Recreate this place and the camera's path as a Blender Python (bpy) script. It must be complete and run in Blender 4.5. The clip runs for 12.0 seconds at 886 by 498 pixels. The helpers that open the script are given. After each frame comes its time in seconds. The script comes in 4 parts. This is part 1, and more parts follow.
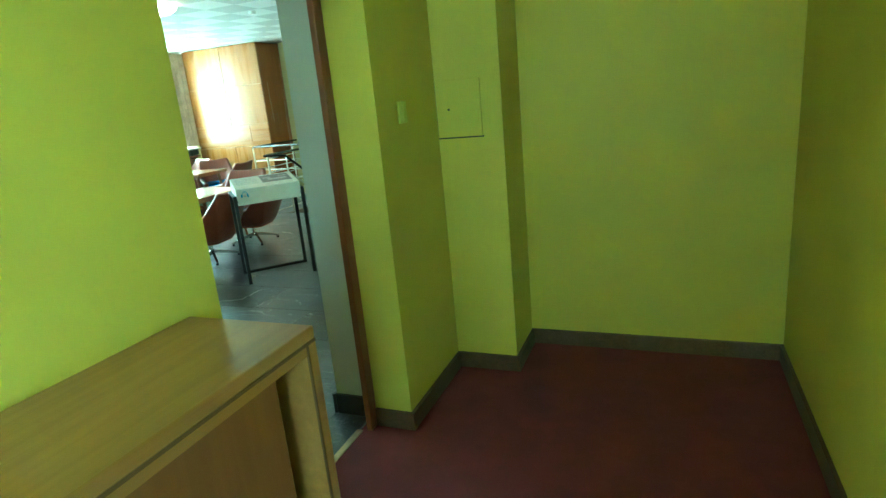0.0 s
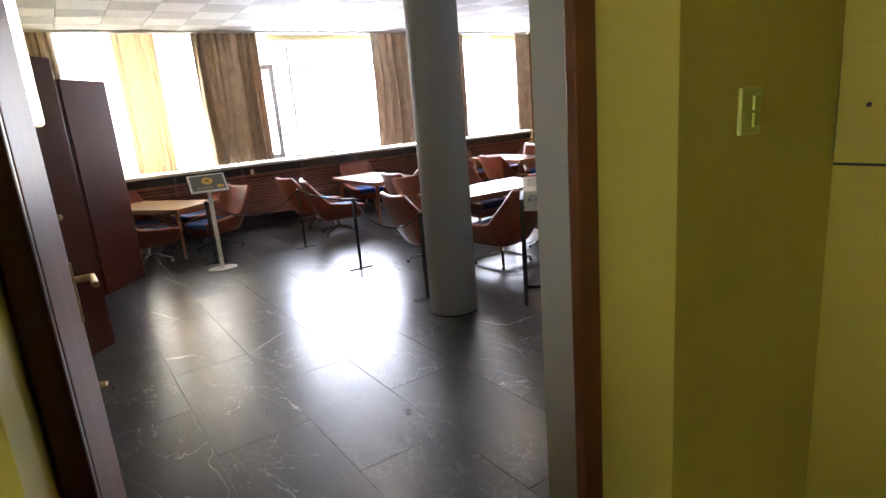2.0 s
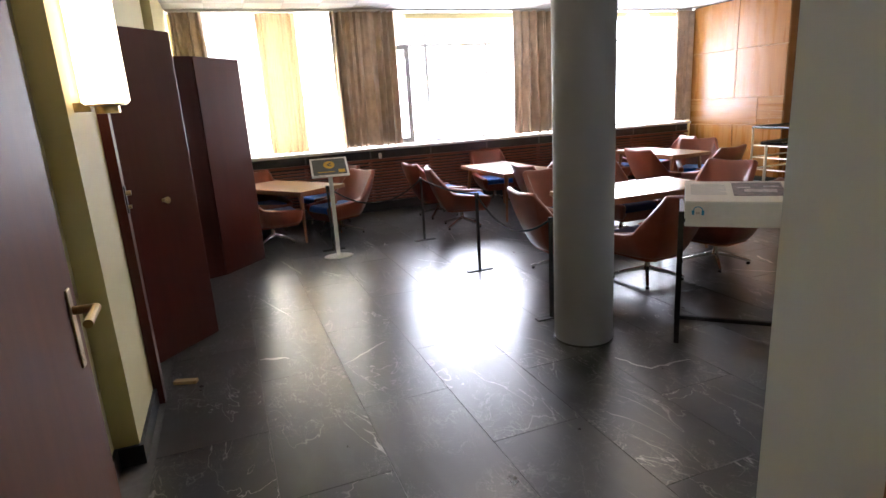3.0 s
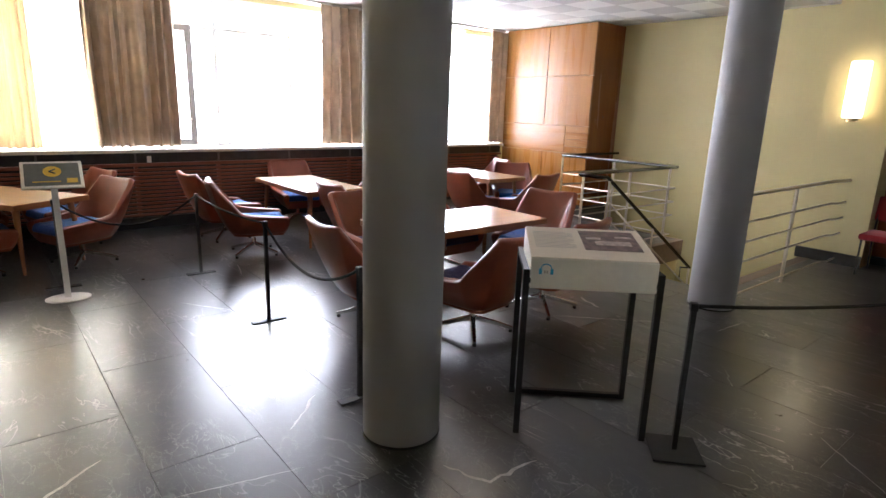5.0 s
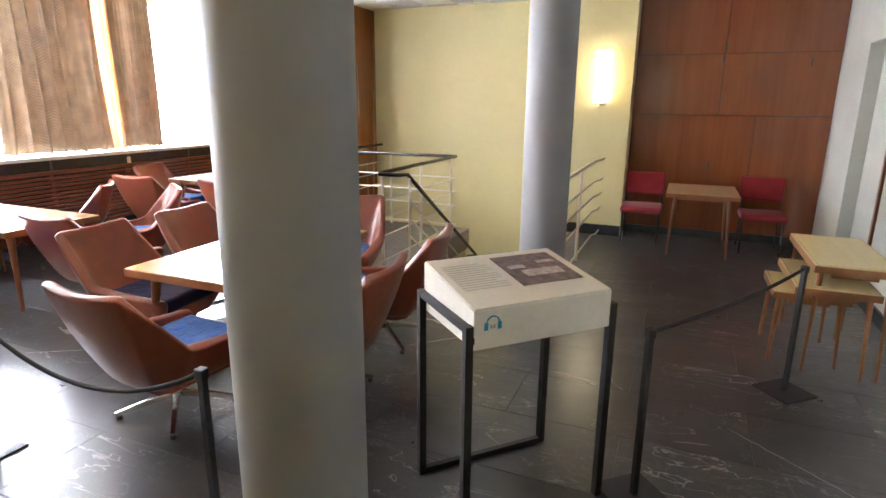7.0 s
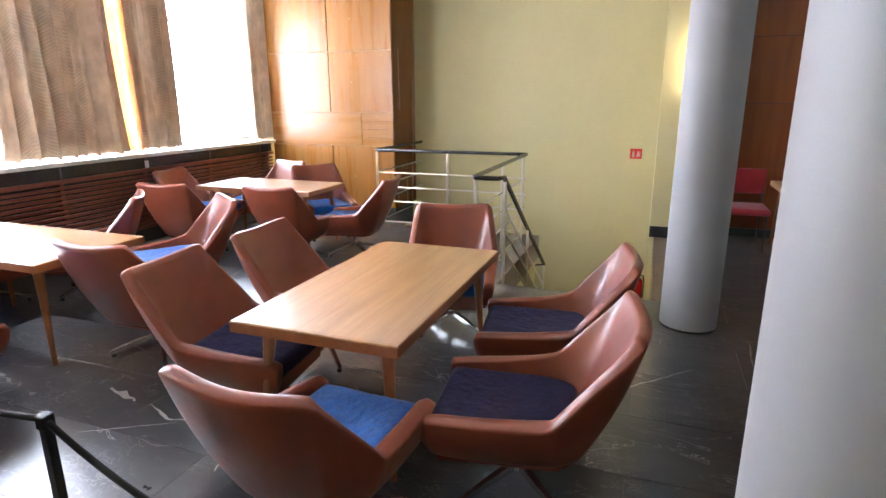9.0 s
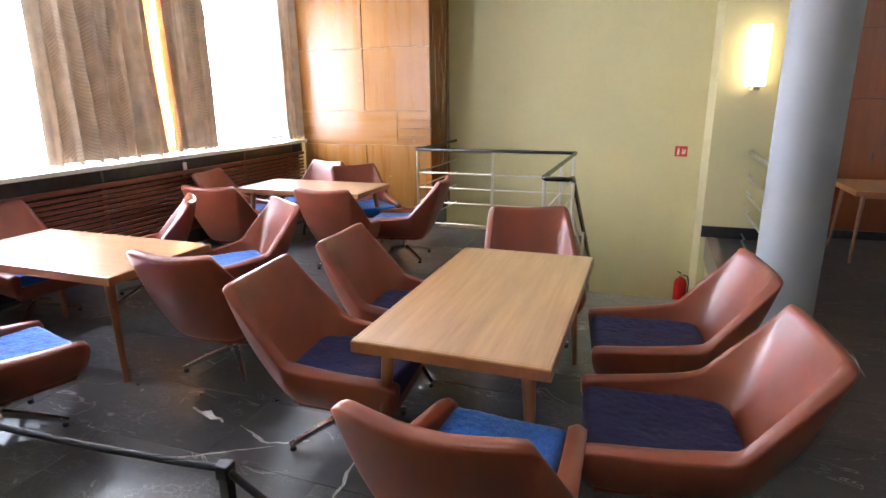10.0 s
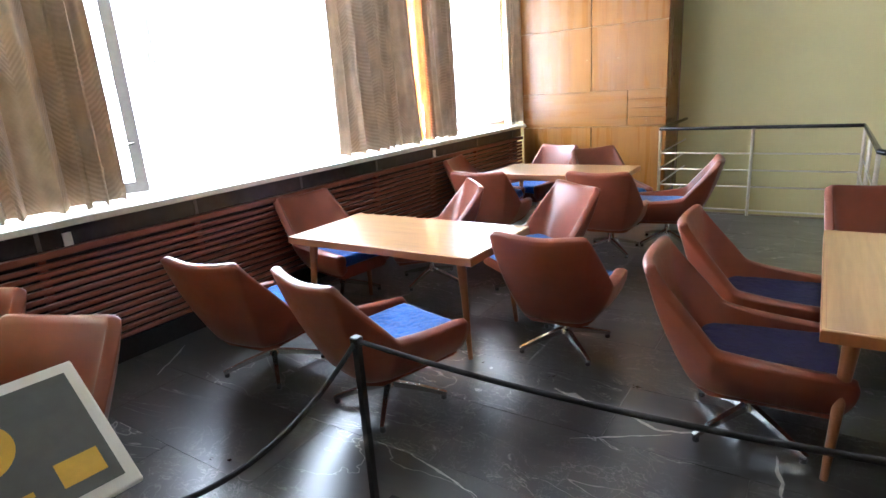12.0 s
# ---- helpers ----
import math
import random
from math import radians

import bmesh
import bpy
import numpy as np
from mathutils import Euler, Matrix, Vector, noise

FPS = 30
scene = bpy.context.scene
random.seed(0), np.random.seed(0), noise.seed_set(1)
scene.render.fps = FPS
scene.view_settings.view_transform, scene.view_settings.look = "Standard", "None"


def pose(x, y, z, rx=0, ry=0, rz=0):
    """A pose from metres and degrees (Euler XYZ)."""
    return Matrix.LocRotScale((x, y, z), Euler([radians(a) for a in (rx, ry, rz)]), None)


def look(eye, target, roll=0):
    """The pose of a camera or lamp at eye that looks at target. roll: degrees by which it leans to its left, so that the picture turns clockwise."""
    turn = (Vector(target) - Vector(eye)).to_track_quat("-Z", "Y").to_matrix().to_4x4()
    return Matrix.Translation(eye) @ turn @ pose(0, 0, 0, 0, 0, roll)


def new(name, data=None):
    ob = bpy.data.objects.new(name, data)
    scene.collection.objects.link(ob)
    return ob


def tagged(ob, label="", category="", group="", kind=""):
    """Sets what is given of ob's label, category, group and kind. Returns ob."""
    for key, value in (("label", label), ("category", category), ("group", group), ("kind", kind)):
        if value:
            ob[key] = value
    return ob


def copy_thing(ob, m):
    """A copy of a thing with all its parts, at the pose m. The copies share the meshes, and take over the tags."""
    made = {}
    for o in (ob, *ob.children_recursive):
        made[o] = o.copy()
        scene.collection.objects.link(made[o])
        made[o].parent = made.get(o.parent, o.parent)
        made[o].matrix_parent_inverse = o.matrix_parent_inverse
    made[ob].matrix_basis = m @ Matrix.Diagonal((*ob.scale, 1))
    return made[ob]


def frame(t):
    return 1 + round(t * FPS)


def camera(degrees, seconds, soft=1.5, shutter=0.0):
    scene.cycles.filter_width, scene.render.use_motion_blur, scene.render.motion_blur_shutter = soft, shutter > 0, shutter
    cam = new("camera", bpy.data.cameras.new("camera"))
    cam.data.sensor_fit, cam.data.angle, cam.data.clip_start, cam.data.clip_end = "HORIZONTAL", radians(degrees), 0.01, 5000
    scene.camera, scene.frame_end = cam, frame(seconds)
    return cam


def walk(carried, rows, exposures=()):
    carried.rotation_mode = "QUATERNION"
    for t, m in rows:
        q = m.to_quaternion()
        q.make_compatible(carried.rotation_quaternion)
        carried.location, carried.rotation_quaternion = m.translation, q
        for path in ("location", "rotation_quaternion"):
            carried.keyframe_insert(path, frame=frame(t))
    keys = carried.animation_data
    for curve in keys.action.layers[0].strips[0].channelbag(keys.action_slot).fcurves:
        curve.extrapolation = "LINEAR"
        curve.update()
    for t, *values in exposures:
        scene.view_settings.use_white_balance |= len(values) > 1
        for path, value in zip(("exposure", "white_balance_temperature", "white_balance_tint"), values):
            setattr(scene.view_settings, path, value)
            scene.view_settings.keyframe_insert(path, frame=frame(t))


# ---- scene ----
cam = camera(76.1, 12.0)
METRES, EYE, TILT, LEAN, TURN = 7.3, 1.62, 0.0, 0.0, 22.0
PATH = [
    (0, (0.599, 0.189, 1.593), (-0.141, 1.973, 1.074), -5.4),
    (0.5, (0.536, 0.559, 1.608), (-0.484, 2.206, 1.110), -6.2),
    (1, (0.398, 0.838, 1.609), (-0.933, 2.249, 1.123), -6.4),
    (1.5, (0.243, 1.110, 1.599), (-1.235, 2.373, 1.126), -4.4),
    (2, (0.086, 1.410, 1.595), (-1.531, 2.486, 1.117), -4.8),
    (2.5, (-0.164, 1.640, 1.621), (-1.931, 2.436, 1.127), -4.6),
    (2.7, (-0.305, 1.695, 1.601), (-2.107, 2.402, 1.098), -4.3),
    (4.3, (-1.156, 2.271, 1.576), (-2.993, 2.896, 1.09), -2.7),
    (4.5, (-1.25, 2.311, 1.586), (-3.032, 3.074, 1.095), -1.6),
    (5, (-1.436, 2.384, 1.59), (-2.931, 3.622, 1.111), 1.9),
    (5.5, (-1.721, 2.581, 1.564), (-2.975, 4.066, 1.092), 0.4),
    (6, (-1.938, 2.637, 1.583), (-3.011, 4.253, 1.092), -0.5),
    (6.5, (-2.252, 2.578, 1.618), (-3.12, 4.311, 1.124), 0.7),
    (6.7, (-2.358, 2.584, 1.62), (-3.155, 4.35, 1.126), 1.0),
    (8.3, (-3.471, 2.903, 1.582), (-4.160, 4.711, 1.076), -0.1),
    (8.5, (-3.543, 2.920, 1.605), (-4.229, 4.729, 1.096), -0.0),
    (9, (-3.901, 3.061, 1.564), (-4.570, 4.875, 1.052), -0.2),
    (9.5, (-4.197, 3.132, 1.569), (-4.860, 4.946, 1.051), -0.3),
    (10, (-4.486, 3.057, 1.574), (-5.147, 4.871, 1.053), -0.6),
    (10.5, (-4.787, 2.966, 1.569), (-5.446, 4.778, 1.035), -0.9),
    (11, (-5.150, 2.845, 1.553), (-5.893, 4.620, 1.009), -1.7),
    (11.5, (-5.408, 2.762, 1.565), (-6.347, 4.441, 1.018), -3.5),
    (12, (-5.592, 2.593, 1.570), (-6.672, 4.185, 1.025), -4.0),
]
walk(cam, [(t, look(eye, target, roll)) for t, eye, target, roll in PATH],
     [(0.0, 1.36, 4400, -49), (0.8, 0.95, 4800, -28), (1.5, 0.35, 5650, 9), (2.5, 0.36, 5900, 22), (4.5, 0.36, 5900, 21), (5.5, 0.6, 5950, 20), (6.1, 1.05, 5950, 18),
      (6.7, 1.22, 6000, 18), (8.5, 0.98, 5750, 18), (9.5, 0.83, 5650, 18), (11.0, 0.66, 5500, 15), (12.0, 0.53, 5400, 12)])

# ---------- light and exposure ----------
world = bpy.data.worlds.new("world")
scene.world = world
world.use_nodes = True
_sky = world.node_tree.nodes.new("ShaderNodeTexSky")
_sky.sky_type, _sky.sun_disc = "NISHITA", False
_sky.sun_elevation, _sky.sun_rotation = radians(48), radians(250)
world.node_tree.links.new(_sky.outputs[0], world.node_tree.nodes["Background"].inputs[0])
world.node_tree.nodes["Background"].inputs[1].default_value = 0.12
_sun = new("sun", bpy.data.lights.new("sun", "SUN"))
_sun.data.energy, _sun.data.angle, _sun.data.color = 0.8, radians(14), (1, 0.96, 0.9)
_sun.matrix_world = look((0, 0, 0), (0.35, 0.6, -0.75))

# ---------- materials ----------
def nodes_of(name):
    m = bpy.data.materials.new(name)
    m.use_nodes = True
    t = m.node_tree
    return m, t, t.nodes, t.links, t.nodes["Principled BSDF"]


def coords(t, scale=(1, 1, 1), rnd=False):
    tc = t.nodes.new("ShaderNodeTexCoord")
    mp = t.nodes.new("ShaderNodeMapping")
    mp.inputs["Scale"].default_value = scale
    t.links.new(tc.outputs["Object"], mp.inputs[0])
    if rnd:
        oi = t.nodes.new("ShaderNodeObjectInfo")
        k = t.nodes.new("ShaderNodeVectorMath")
        k.operation = "SCALE"
        k.inputs[0].default_value = (37, 53, 19)
        t.links.new(oi.outputs["Random"], k.inputs["Scale"])
        t.links.new(k.outputs[0], mp.inputs["Location"])
    return mp.outputs[0]


def noise_tex(t, vec, scale, detail=4, rough=0.55, dist=0.0):
    n = t.nodes.new("ShaderNodeTexNoise")
    n.inputs["Scale"].default_value, n.inputs["Detail"].default_value = scale, detail
    n.inputs["Roughness"].default_value, n.inputs["Distortion"].default_value = rough, dist
    t.links.new(vec, n.inputs["Vector"])
    return n.outputs["Fac"]


def ramp(t, fac, stops):
    r = t.nodes.new("ShaderNodeValToRGB")
    el = r.color_ramp.elements
    while len(el) < len(stops):
        el.new(0.5)
    for e, (p, c) in zip(el, stops):
        e.position, e.color = p, (*c, 1)
    t.links.new(fac, r.inputs[0])
    return r.outputs[0]


def mix(t, fac, a, b, mode="MIX"):
    m = t.nodes.new("ShaderNodeMix")
    m.data_type, m.blend_type = "RGBA", mode
    for k, v in ((0, fac), (6, a), (7, b)):
        if hasattr(v, "is_output"):
            t.links.new(v, m.inputs[k])
        else:
            m.inputs[k].default_value = v if k == 0 else (*v, 1)
    return m.outputs[2]


def bump(t, b, height, strength, dist=0.01):
    n = t.nodes.new("ShaderNodeBump")
    n.inputs["Strength"].default_value, n.inputs["Distance"].default_value = strength, dist
    t.links.new(height, n.inputs["Height"])
    t.links.new(n.outputs[0], b.inputs["Normal"])


def shade(c, k):
    return tuple(min(1, v * k) for v in c)


def paint(name, col, rough=0.6, var=0.06, grain=220, bs=0.12):
    """Painted plaster: faint patches, roller grain."""
    m, t, n, l, b = nodes_of(name)
    v = coords(t)
    big = noise_tex(t, v, 1.3, 5)
    c = ramp(t, big, [(0.3, shade(col, 1 - var)), (0.7, shade(col, 1 + var))])
    l.new(c, b.inputs["Base Color"])
    b.inputs["Roughness"].default_value = rough
    bump(t, b, noise_tex(t, v, grain, 3), bs, 0.002)
    return m


def wood(name, dark, light, axis="z", rough=0.3, scale=1.0, coat=0.0, rnd=True, spec=0.5):
    m, t, n, l, b = nodes_of(name)
    s = {"x": (0.9, 14, 14), "y": (14, 0.9, 14), "z": (14, 14, 0.9)}[axis]
    v = coords(t, tuple(k * scale for k in s), rnd)
    fine = noise_tex(t, v, 4, 6, 0.6, 0.15)
    wide = noise_tex(t, v, 1.0, 3, 0.5, 0.15)
    c = mix(t, 0.55, ramp(t, fine, [(0.28, dark), (0.72, light)]), ramp(t, wide, [(0.3, dark), (0.7, light)]))
    l.new(c, b.inputs["Base Color"])
    rr = t.nodes.new("ShaderNodeMapRange")
    l.new(wide, rr.inputs[0])
    rr.inputs[3].default_value, rr.inputs[4].default_value = rough * 0.8, rough * 1.25
    l.new(rr.outputs[0], b.inputs["Roughness"])
    b.inputs["Coat Weight"].default_value = coat
    b.inputs["Coat Roughness"].default_value = 0.16
    b.inputs["Specular IOR Level"].default_value = spec
    bump(t, b, fine, 0.03, 0.002)
    return m


def plain(name, col, rough=0.5, metal=0.0, var=0.1, scale=30, bs=0.05):
    m, t, n, l, b = nodes_of(name)
    f = noise_tex(t, coords(t), scale, 4)
    l.new(ramp(t, f, [(0.3, shade(col, 1 - var)), (0.7, shade(col, 1 + var))]), b.inputs["Base Color"])
    b.inputs["Roughness"].default_value, b.inputs["Metallic"].default_value = rough, metal
    bump(t, b, f, bs, 0.002)
    return m


def marble(name):
    """Dark polished limestone: brown-black ground, cloudy patches, pale broken veins."""
    m, t, n, l, b = nodes_of(name)
    v = coords(t, (1, 1, 1), True)
    streak = noise_tex(t, coords(t, (1.0, 2.4, 1.0), True), 2.0, 6, 0.55, 0.25)
    cloud = noise_tex(t, v, 0.9, 3, 0.5, 0.2)
    tone = mix(t, 0.45, streak, cloud)
    ground = ramp(t, tone, [(0.30, (0.011, 0.0112, 0.012)), (0.5, (0.0285, 0.0275, 0.0262)), (0.70, (0.070, 0.065, 0.058))])
    st = coords(t, (0.85, 2.0, 1.0), True)
    veins = noise_tex(t, st, 1.5, 4, 0.55, 1.0)
    line = ramp(t, veins, [(0.494, (0, 0, 0)), (0.5, (0.95, 0.95, 0.95)), (0.506, (0, 0, 0))])
    mask = ramp(t, noise_tex(t, v, 1.2, 3, 0.5), [(0.46, (0, 0, 0)), (0.62, (1, 1, 1))])
    fine = ramp(t, noise_tex(t, st, 3.4, 5, 0.6, 1.2), [(0.490, (0, 0, 0)), (0.5, (0.36, 0.36, 0.36)), (0.510, (0, 0, 0))])
    mask2 = ramp(t, noise_tex(t, v, 1.7, 3, 0.5), [(0.42, (0, 0, 0)), (0.58, (1, 1, 1))])
    hair = ramp(t, noise_tex(t, coords(t, (1.6, 1.0, 1.0), True), 6.5, 5, 0.6, 1.0), [(0.49, (0, 0, 0)), (0.5, (0.22, 0.22, 0.22)), (0.51, (0, 0, 0))])
    a = mix(t, 1.0, line, mask, "MULTIPLY")
    f2 = mix(t, 1.0, mix(t, 1.0, fine, hair, "LIGHTEN"), mask2, "MULTIPLY")
    both = mix(t, 1.0, a, f2, "LIGHTEN")
    c = mix(t, both, ground, (0.40, 0.38, 0.355))
    l.new(c, b.inputs["Base Color"])
    sc = noise_tex(t, v, 5, 6, 0.7)
    rr = t.nodes.new("ShaderNodeMapRange")
    l.new(sc, rr.inputs[0])
    rr.inputs[3].default_value, rr.inputs[4].default_value = 0.25, 0.33
    l.new(rr.outputs[0], b.inputs["Roughness"])
    b.inputs["IOR"].default_value = 1.78
    bump(t, b, noise_tex(t, v, 9, 3), 0.015, 0.003)
    return m


def leather(name, col):
    m, t, n, l, b = nodes_of(name)
    v = coords(t, (1, 1, 1), True)
    big = noise_tex(t, v, 5, 4)
    l.new(ramp(t, big, [(0.3, shade(col, 0.82)), (0.7, shade(col, 1.15))]), b.inputs["Base Color"])
    vo = t.nodes.new("ShaderNodeTexVoronoi")
    vo.inputs["Scale"].default_value = 260
    l.new(v, vo.inputs["Vector"])
    rr = t.nodes.new("ShaderNodeMapRange")
    l.new(noise_tex(t, v, 14, 5, 0.65), rr.inputs[0])
    rr.inputs[1].default_value, rr.inputs[2].default_value = 0.3, 0.7
    rr.inputs[3].default_value, rr.inputs[4].default_value = 0.30, 0.40
    l.new(rr.outputs[0], b.inputs["Roughness"])
    b.inputs["Specular IOR Level"].default_value = 0.55
    bump(t, b, vo.outputs["Distance"], 0.06, 0.001)
    return m


def fabric(name, col, scale=420, rough=0.95, sheen=0.4, herring=False):
    m, t, n, l, b = nodes_of(name)
    v = coords(t)
    big = noise_tex(t, v, 6, 5)
    c = ramp(t, big, [(0.3, shade(col, 0.8)), (0.7, shade(col, 1.2))])
    if herring:
        sx = t.nodes.new("ShaderNodeSeparateXYZ")
        l.new(v, sx.inputs[0])

        def op(kind, a, k):
            q = t.nodes.new("ShaderNodeMath")
            q.operation = kind
            l.new(a, q.inputs[0])
            if hasattr(k, "is_output"):
                l.new(k, q.inputs[1])
            else:
                q.inputs[1].default_value = k
            return q.outputs[0]
        zig = op("MULTIPLY", op("PINGPONG", sx.outputs[1], 0.16), 1.9)
        s = op("SINE", op("MULTIPLY", op("ADD", zig, sx.outputs[2]), 190.0), 0.0)
        patch = ramp(t, noise_tex(t, coords(t, (1, 5.5, 2.2)), 1.2, 2, 0.5), [(0.40, (0.12, 0.12, 0.12)), (0.58, (1, 1, 1))])
        hatch = ramp(t, op("ADD", op("MULTIPLY", s, 0.5), 0.5), [(0.3, (0, 0, 0)), (0.7, (0.26, 0.26, 0.26))])
        c = mix(t, mix(t, 1.0, hatch, patch, "MULTIPLY"), c, (col[0] * 0.40, col[1] * 0.33, col[2] * 0.30))
    if scale < 100:
        tuft = noise_tex(t, coords(t, (1, 0.6, 1)), 95, 4, 0.7, 0.6)
        c = mix(t, 1.0, c, ramp(t, tuft, [(0.36, (0.55, 0.55, 0.58)), (0.5, (0.92, 0.92, 0.92)), (0.64, (1.15, 1.15, 1.12))]), "MULTIPLY")
    l.new(c, b.inputs["Base Color"])
    b.inputs["Roughness"].default_value, b.inputs["Sheen Weight"].default_value = rough, sheen
    if herring:
        tl, mx = n.new("ShaderNodeBsdfTranslucent"), n.new("ShaderNodeMixShader")
        l.new(c, tl.inputs[0])
        mx.inputs[0].default_value = 0.10
        l.new(b.outputs[0], mx.inputs[1])
        l.new(tl.outputs[0], mx.inputs[2])
        l.new(mx.outputs[0], n["Material Output"].inputs[0])
    bump(t, b, noise_tex(t, v, scale, 3, 0.6), 0.5, 0.5 / scale)
    return m


def glow(name, col, strength):
    m, t, n, l, b = nodes_of(name)
    b.inputs["Base Color"].default_value = (*col, 1)
    b.inputs["Emission Color"].default_value = (*col, 1)
    b.inputs["Emission Strength"].default_value = strength
    return m


def sheer(name, col, clear):
    m, t, n, l, b = nodes_of(name)
    tr, tl, df = n.new("ShaderNodeBsdfTransparent"), n.new("ShaderNodeBsdfTranslucent"), n.new("ShaderNodeBsdfDiffuse")
    m1, m2 = n.new("ShaderNodeMixShader"), n.new("ShaderNodeMixShader")
    weave = ramp(t, noise_tex(t, coords(t, (1, 30, 1)), 6, 4), [(0.3, shade(col, 0.8)), (0.7, shade(col, 1.1))])
    l.new(weave, tl.inputs[0])
    l.new(weave, df.inputs[0])
    m1.inputs[0].default_value = 0.35
    l.new(tl.outputs[0], m1.inputs[1])
    l.new(df.outputs[0], m1.inputs[2])
    m2.inputs[0].default_value = clear
    l.new(m1.outputs[0], m2.inputs[1])
    l.new(tr.outputs[0], m2.inputs[2])
    l.new(m2.outputs[0], n["Material Output"].inputs[0])
    return m


def glass(name):
    m, t, n, l, b = nodes_of(name)
    tr, gl, mx = n.new("ShaderNodeBsdfTransparent"), n.new("ShaderNodeBsdfGlossy"), n.new("ShaderNodeMixShader")
    gl.inputs["Roughness"].default_value = 0.02
    mx.inputs[0].default_value = 0.05
    l.new(tr.outputs[0], mx.inputs[1])
    l.new(gl.outputs[0], mx.inputs[2])
    l.new(mx.outputs[0], n["Material Output"].inputs[0])
    return m


M_LIME = paint("lime_paint", (0.55, 0.47, 0.062), 0.55)
M_CREAM = paint("cream_paint", (0.545, 0.472, 0.235), 0.6, 0.04)
M_GREY = paint("grey_white_paint", (0.50, 0.50, 0.45), 0.55, 0.05)
M_PILLAR = paint("pillar_paint", (0.27, 0.27, 0.275), 0.55, 0.05, 150, 0.06)
M_WHITE = paint("ceiling_white", (0.70, 0.70, 0.66), 0.7, 0.03)
M_TILE_B = paint("ceiling_tile_grey", (0.52, 0.52, 0.49), 0.8, 0.05, 320, 0.5)
M_CARPET = fabric("red_carpet", (0.125, 0.012, 0.018), 300, 1.0, 0.04)
M_BASEB = wood("brown_baseboard", (0.06, 0.035, 0.018), (0.13, 0.075, 0.04), "y", 0.5)
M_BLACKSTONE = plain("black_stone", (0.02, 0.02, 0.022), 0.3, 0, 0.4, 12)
M_MARBLE = marble("dark_marble")
M_JOINT = plain("floor_joint", (0.15, 0.145, 0.135), 0.7)
M_HONEY = wood("honey_veneer", (0.225, 0.090, 0.015), (0.315, 0.137, 0.028), "z", 0.27, 0.6, 0.05, True, 0.35)
M_HONEY_X = wood("honey_veneer_flat", (0.225, 0.090, 0.015), (0.325, 0.142, 0.030), "x", 0.27, 0.6, 0.05, True, 0.35)
M_LIP = wood("pale_lipping", (0.34, 0.18, 0.06), (0.44, 0.25, 0.09), "x", 0.3)
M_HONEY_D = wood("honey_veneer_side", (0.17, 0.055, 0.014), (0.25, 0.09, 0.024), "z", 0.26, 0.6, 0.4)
M_PANEL = wood("panel_veneer", (0.165, 0.046, 0.016), (0.225, 0.068, 0.023), "z", 0.2, 0.45, 0.5)
M_TABLE = wood("table_veneer", (0.38, 0.20, 0.078), (0.60, 0.36, 0.16), "x", 0.3, 0.8, 1.0)
_coat = M_TABLE.node_tree.nodes["Principled BSDF"].inputs
_coat["Coat IOR"].default_value, _coat["Coat Roughness"].default_value = 1.8, 0.2
M_TABLE_EDGE = wood("table_edge", (0.25, 0.088, 0.03), (0.33, 0.13, 0.045), "x", 0.35)
M_LEG = wood("turned_leg_wood", (0.20, 0.075, 0.03), (0.30, 0.12, 0.05), "z", 0.35)
M_MAHOG = wood("mahogany_veneer", (0.053, 0.0075, 0.0042), (0.069, 0.0108, 0.0060), "z", 0.30, 0.6, 0.12, True, 0.3)
M_DOOR = wood("brown_door_veneer", (0.12, 0.046, 0.021), (0.17, 0.068, 0.031), "z", 0.42, 0.6, 0.0, True, 0.1)
M_TRIM = wood("orange_trim_wood", (0.14, 0.042, 0.011), (0.21, 0.072, 0.02), "z", 0.38)
M_SIDEB = wood("sideboard_veneer", (0.24, 0.125, 0.033), (0.37, 0.21, 0.06), "y", 0.4, 0.8)
M_SIDEB_DOOR = wood("sideboard_door", (0.14, 0.058, 0.018), (0.20, 0.09, 0.028), "z", 0.35, 0.7)
M_VEIN = plain("pale_vein", (0.42, 0.40, 0.37), 0.3, 0, 0.25, 45)
# veneer darkened for the shade inside the sideboard and its grooves
M_SIDEB_SHADE = wood("sideboard_recess_shade", (0.09, 0.045, 0.02), (0.13, 0.07, 0.03), "z", 0.5)
M_SLAT = wood("slat_wood", (0.15, 0.042, 0.026), (0.23, 0.075, 0.045), "y", 0.33)
M_LIGHTTOP = wood("pale_table_veneer", (0.50, 0.38, 0.16), (0.62, 0.50, 0.24), "x", 0.35)
M_NESTEDGE = wood("nest_edge_wood", (0.22, 0.09, 0.032), (0.30, 0.135, 0.05), "x", 0.4)
M_LEATHER = leather("chestnut_leatherette", (0.203, 0.0475, 0.0212))
M_BLUE = fabric("blue_plush", (0.004, 0.10, 0.42), 85, 0.95, 0.25)
M_NAVY = fabric("navy_plush", (0.014, 0.012, 0.070), 85, 0.95, 0.06)
M_RED = fabric("red_upholstery", (0.23, 0.008, 0.013), 300, 0.95, 0.1)
M_CURTAIN = fabric("taupe_curtain", (0.58, 0.455, 0.325), 500, 0.95, 0.2, True)
M_SHEER = sheer("sheer_net", (0.94, 0.88, 0.73), 0.22)
M_SHEER_D = sheer("dense_sheer", (0.68, 0.57, 0.41), 0.07)
M_ORANGE = sheer("orange_lining", (0.85, 0.42, 0.10), 0.15)
M_CHROME = plain("brushed_chrome", (0.62, 0.62, 0.60), 0.22, 1.0, 0.05, 90)
M_STEEL = plain("railing_steel", (0.66, 0.60, 0.50), 0.33, 1.0, 0.06, 60)
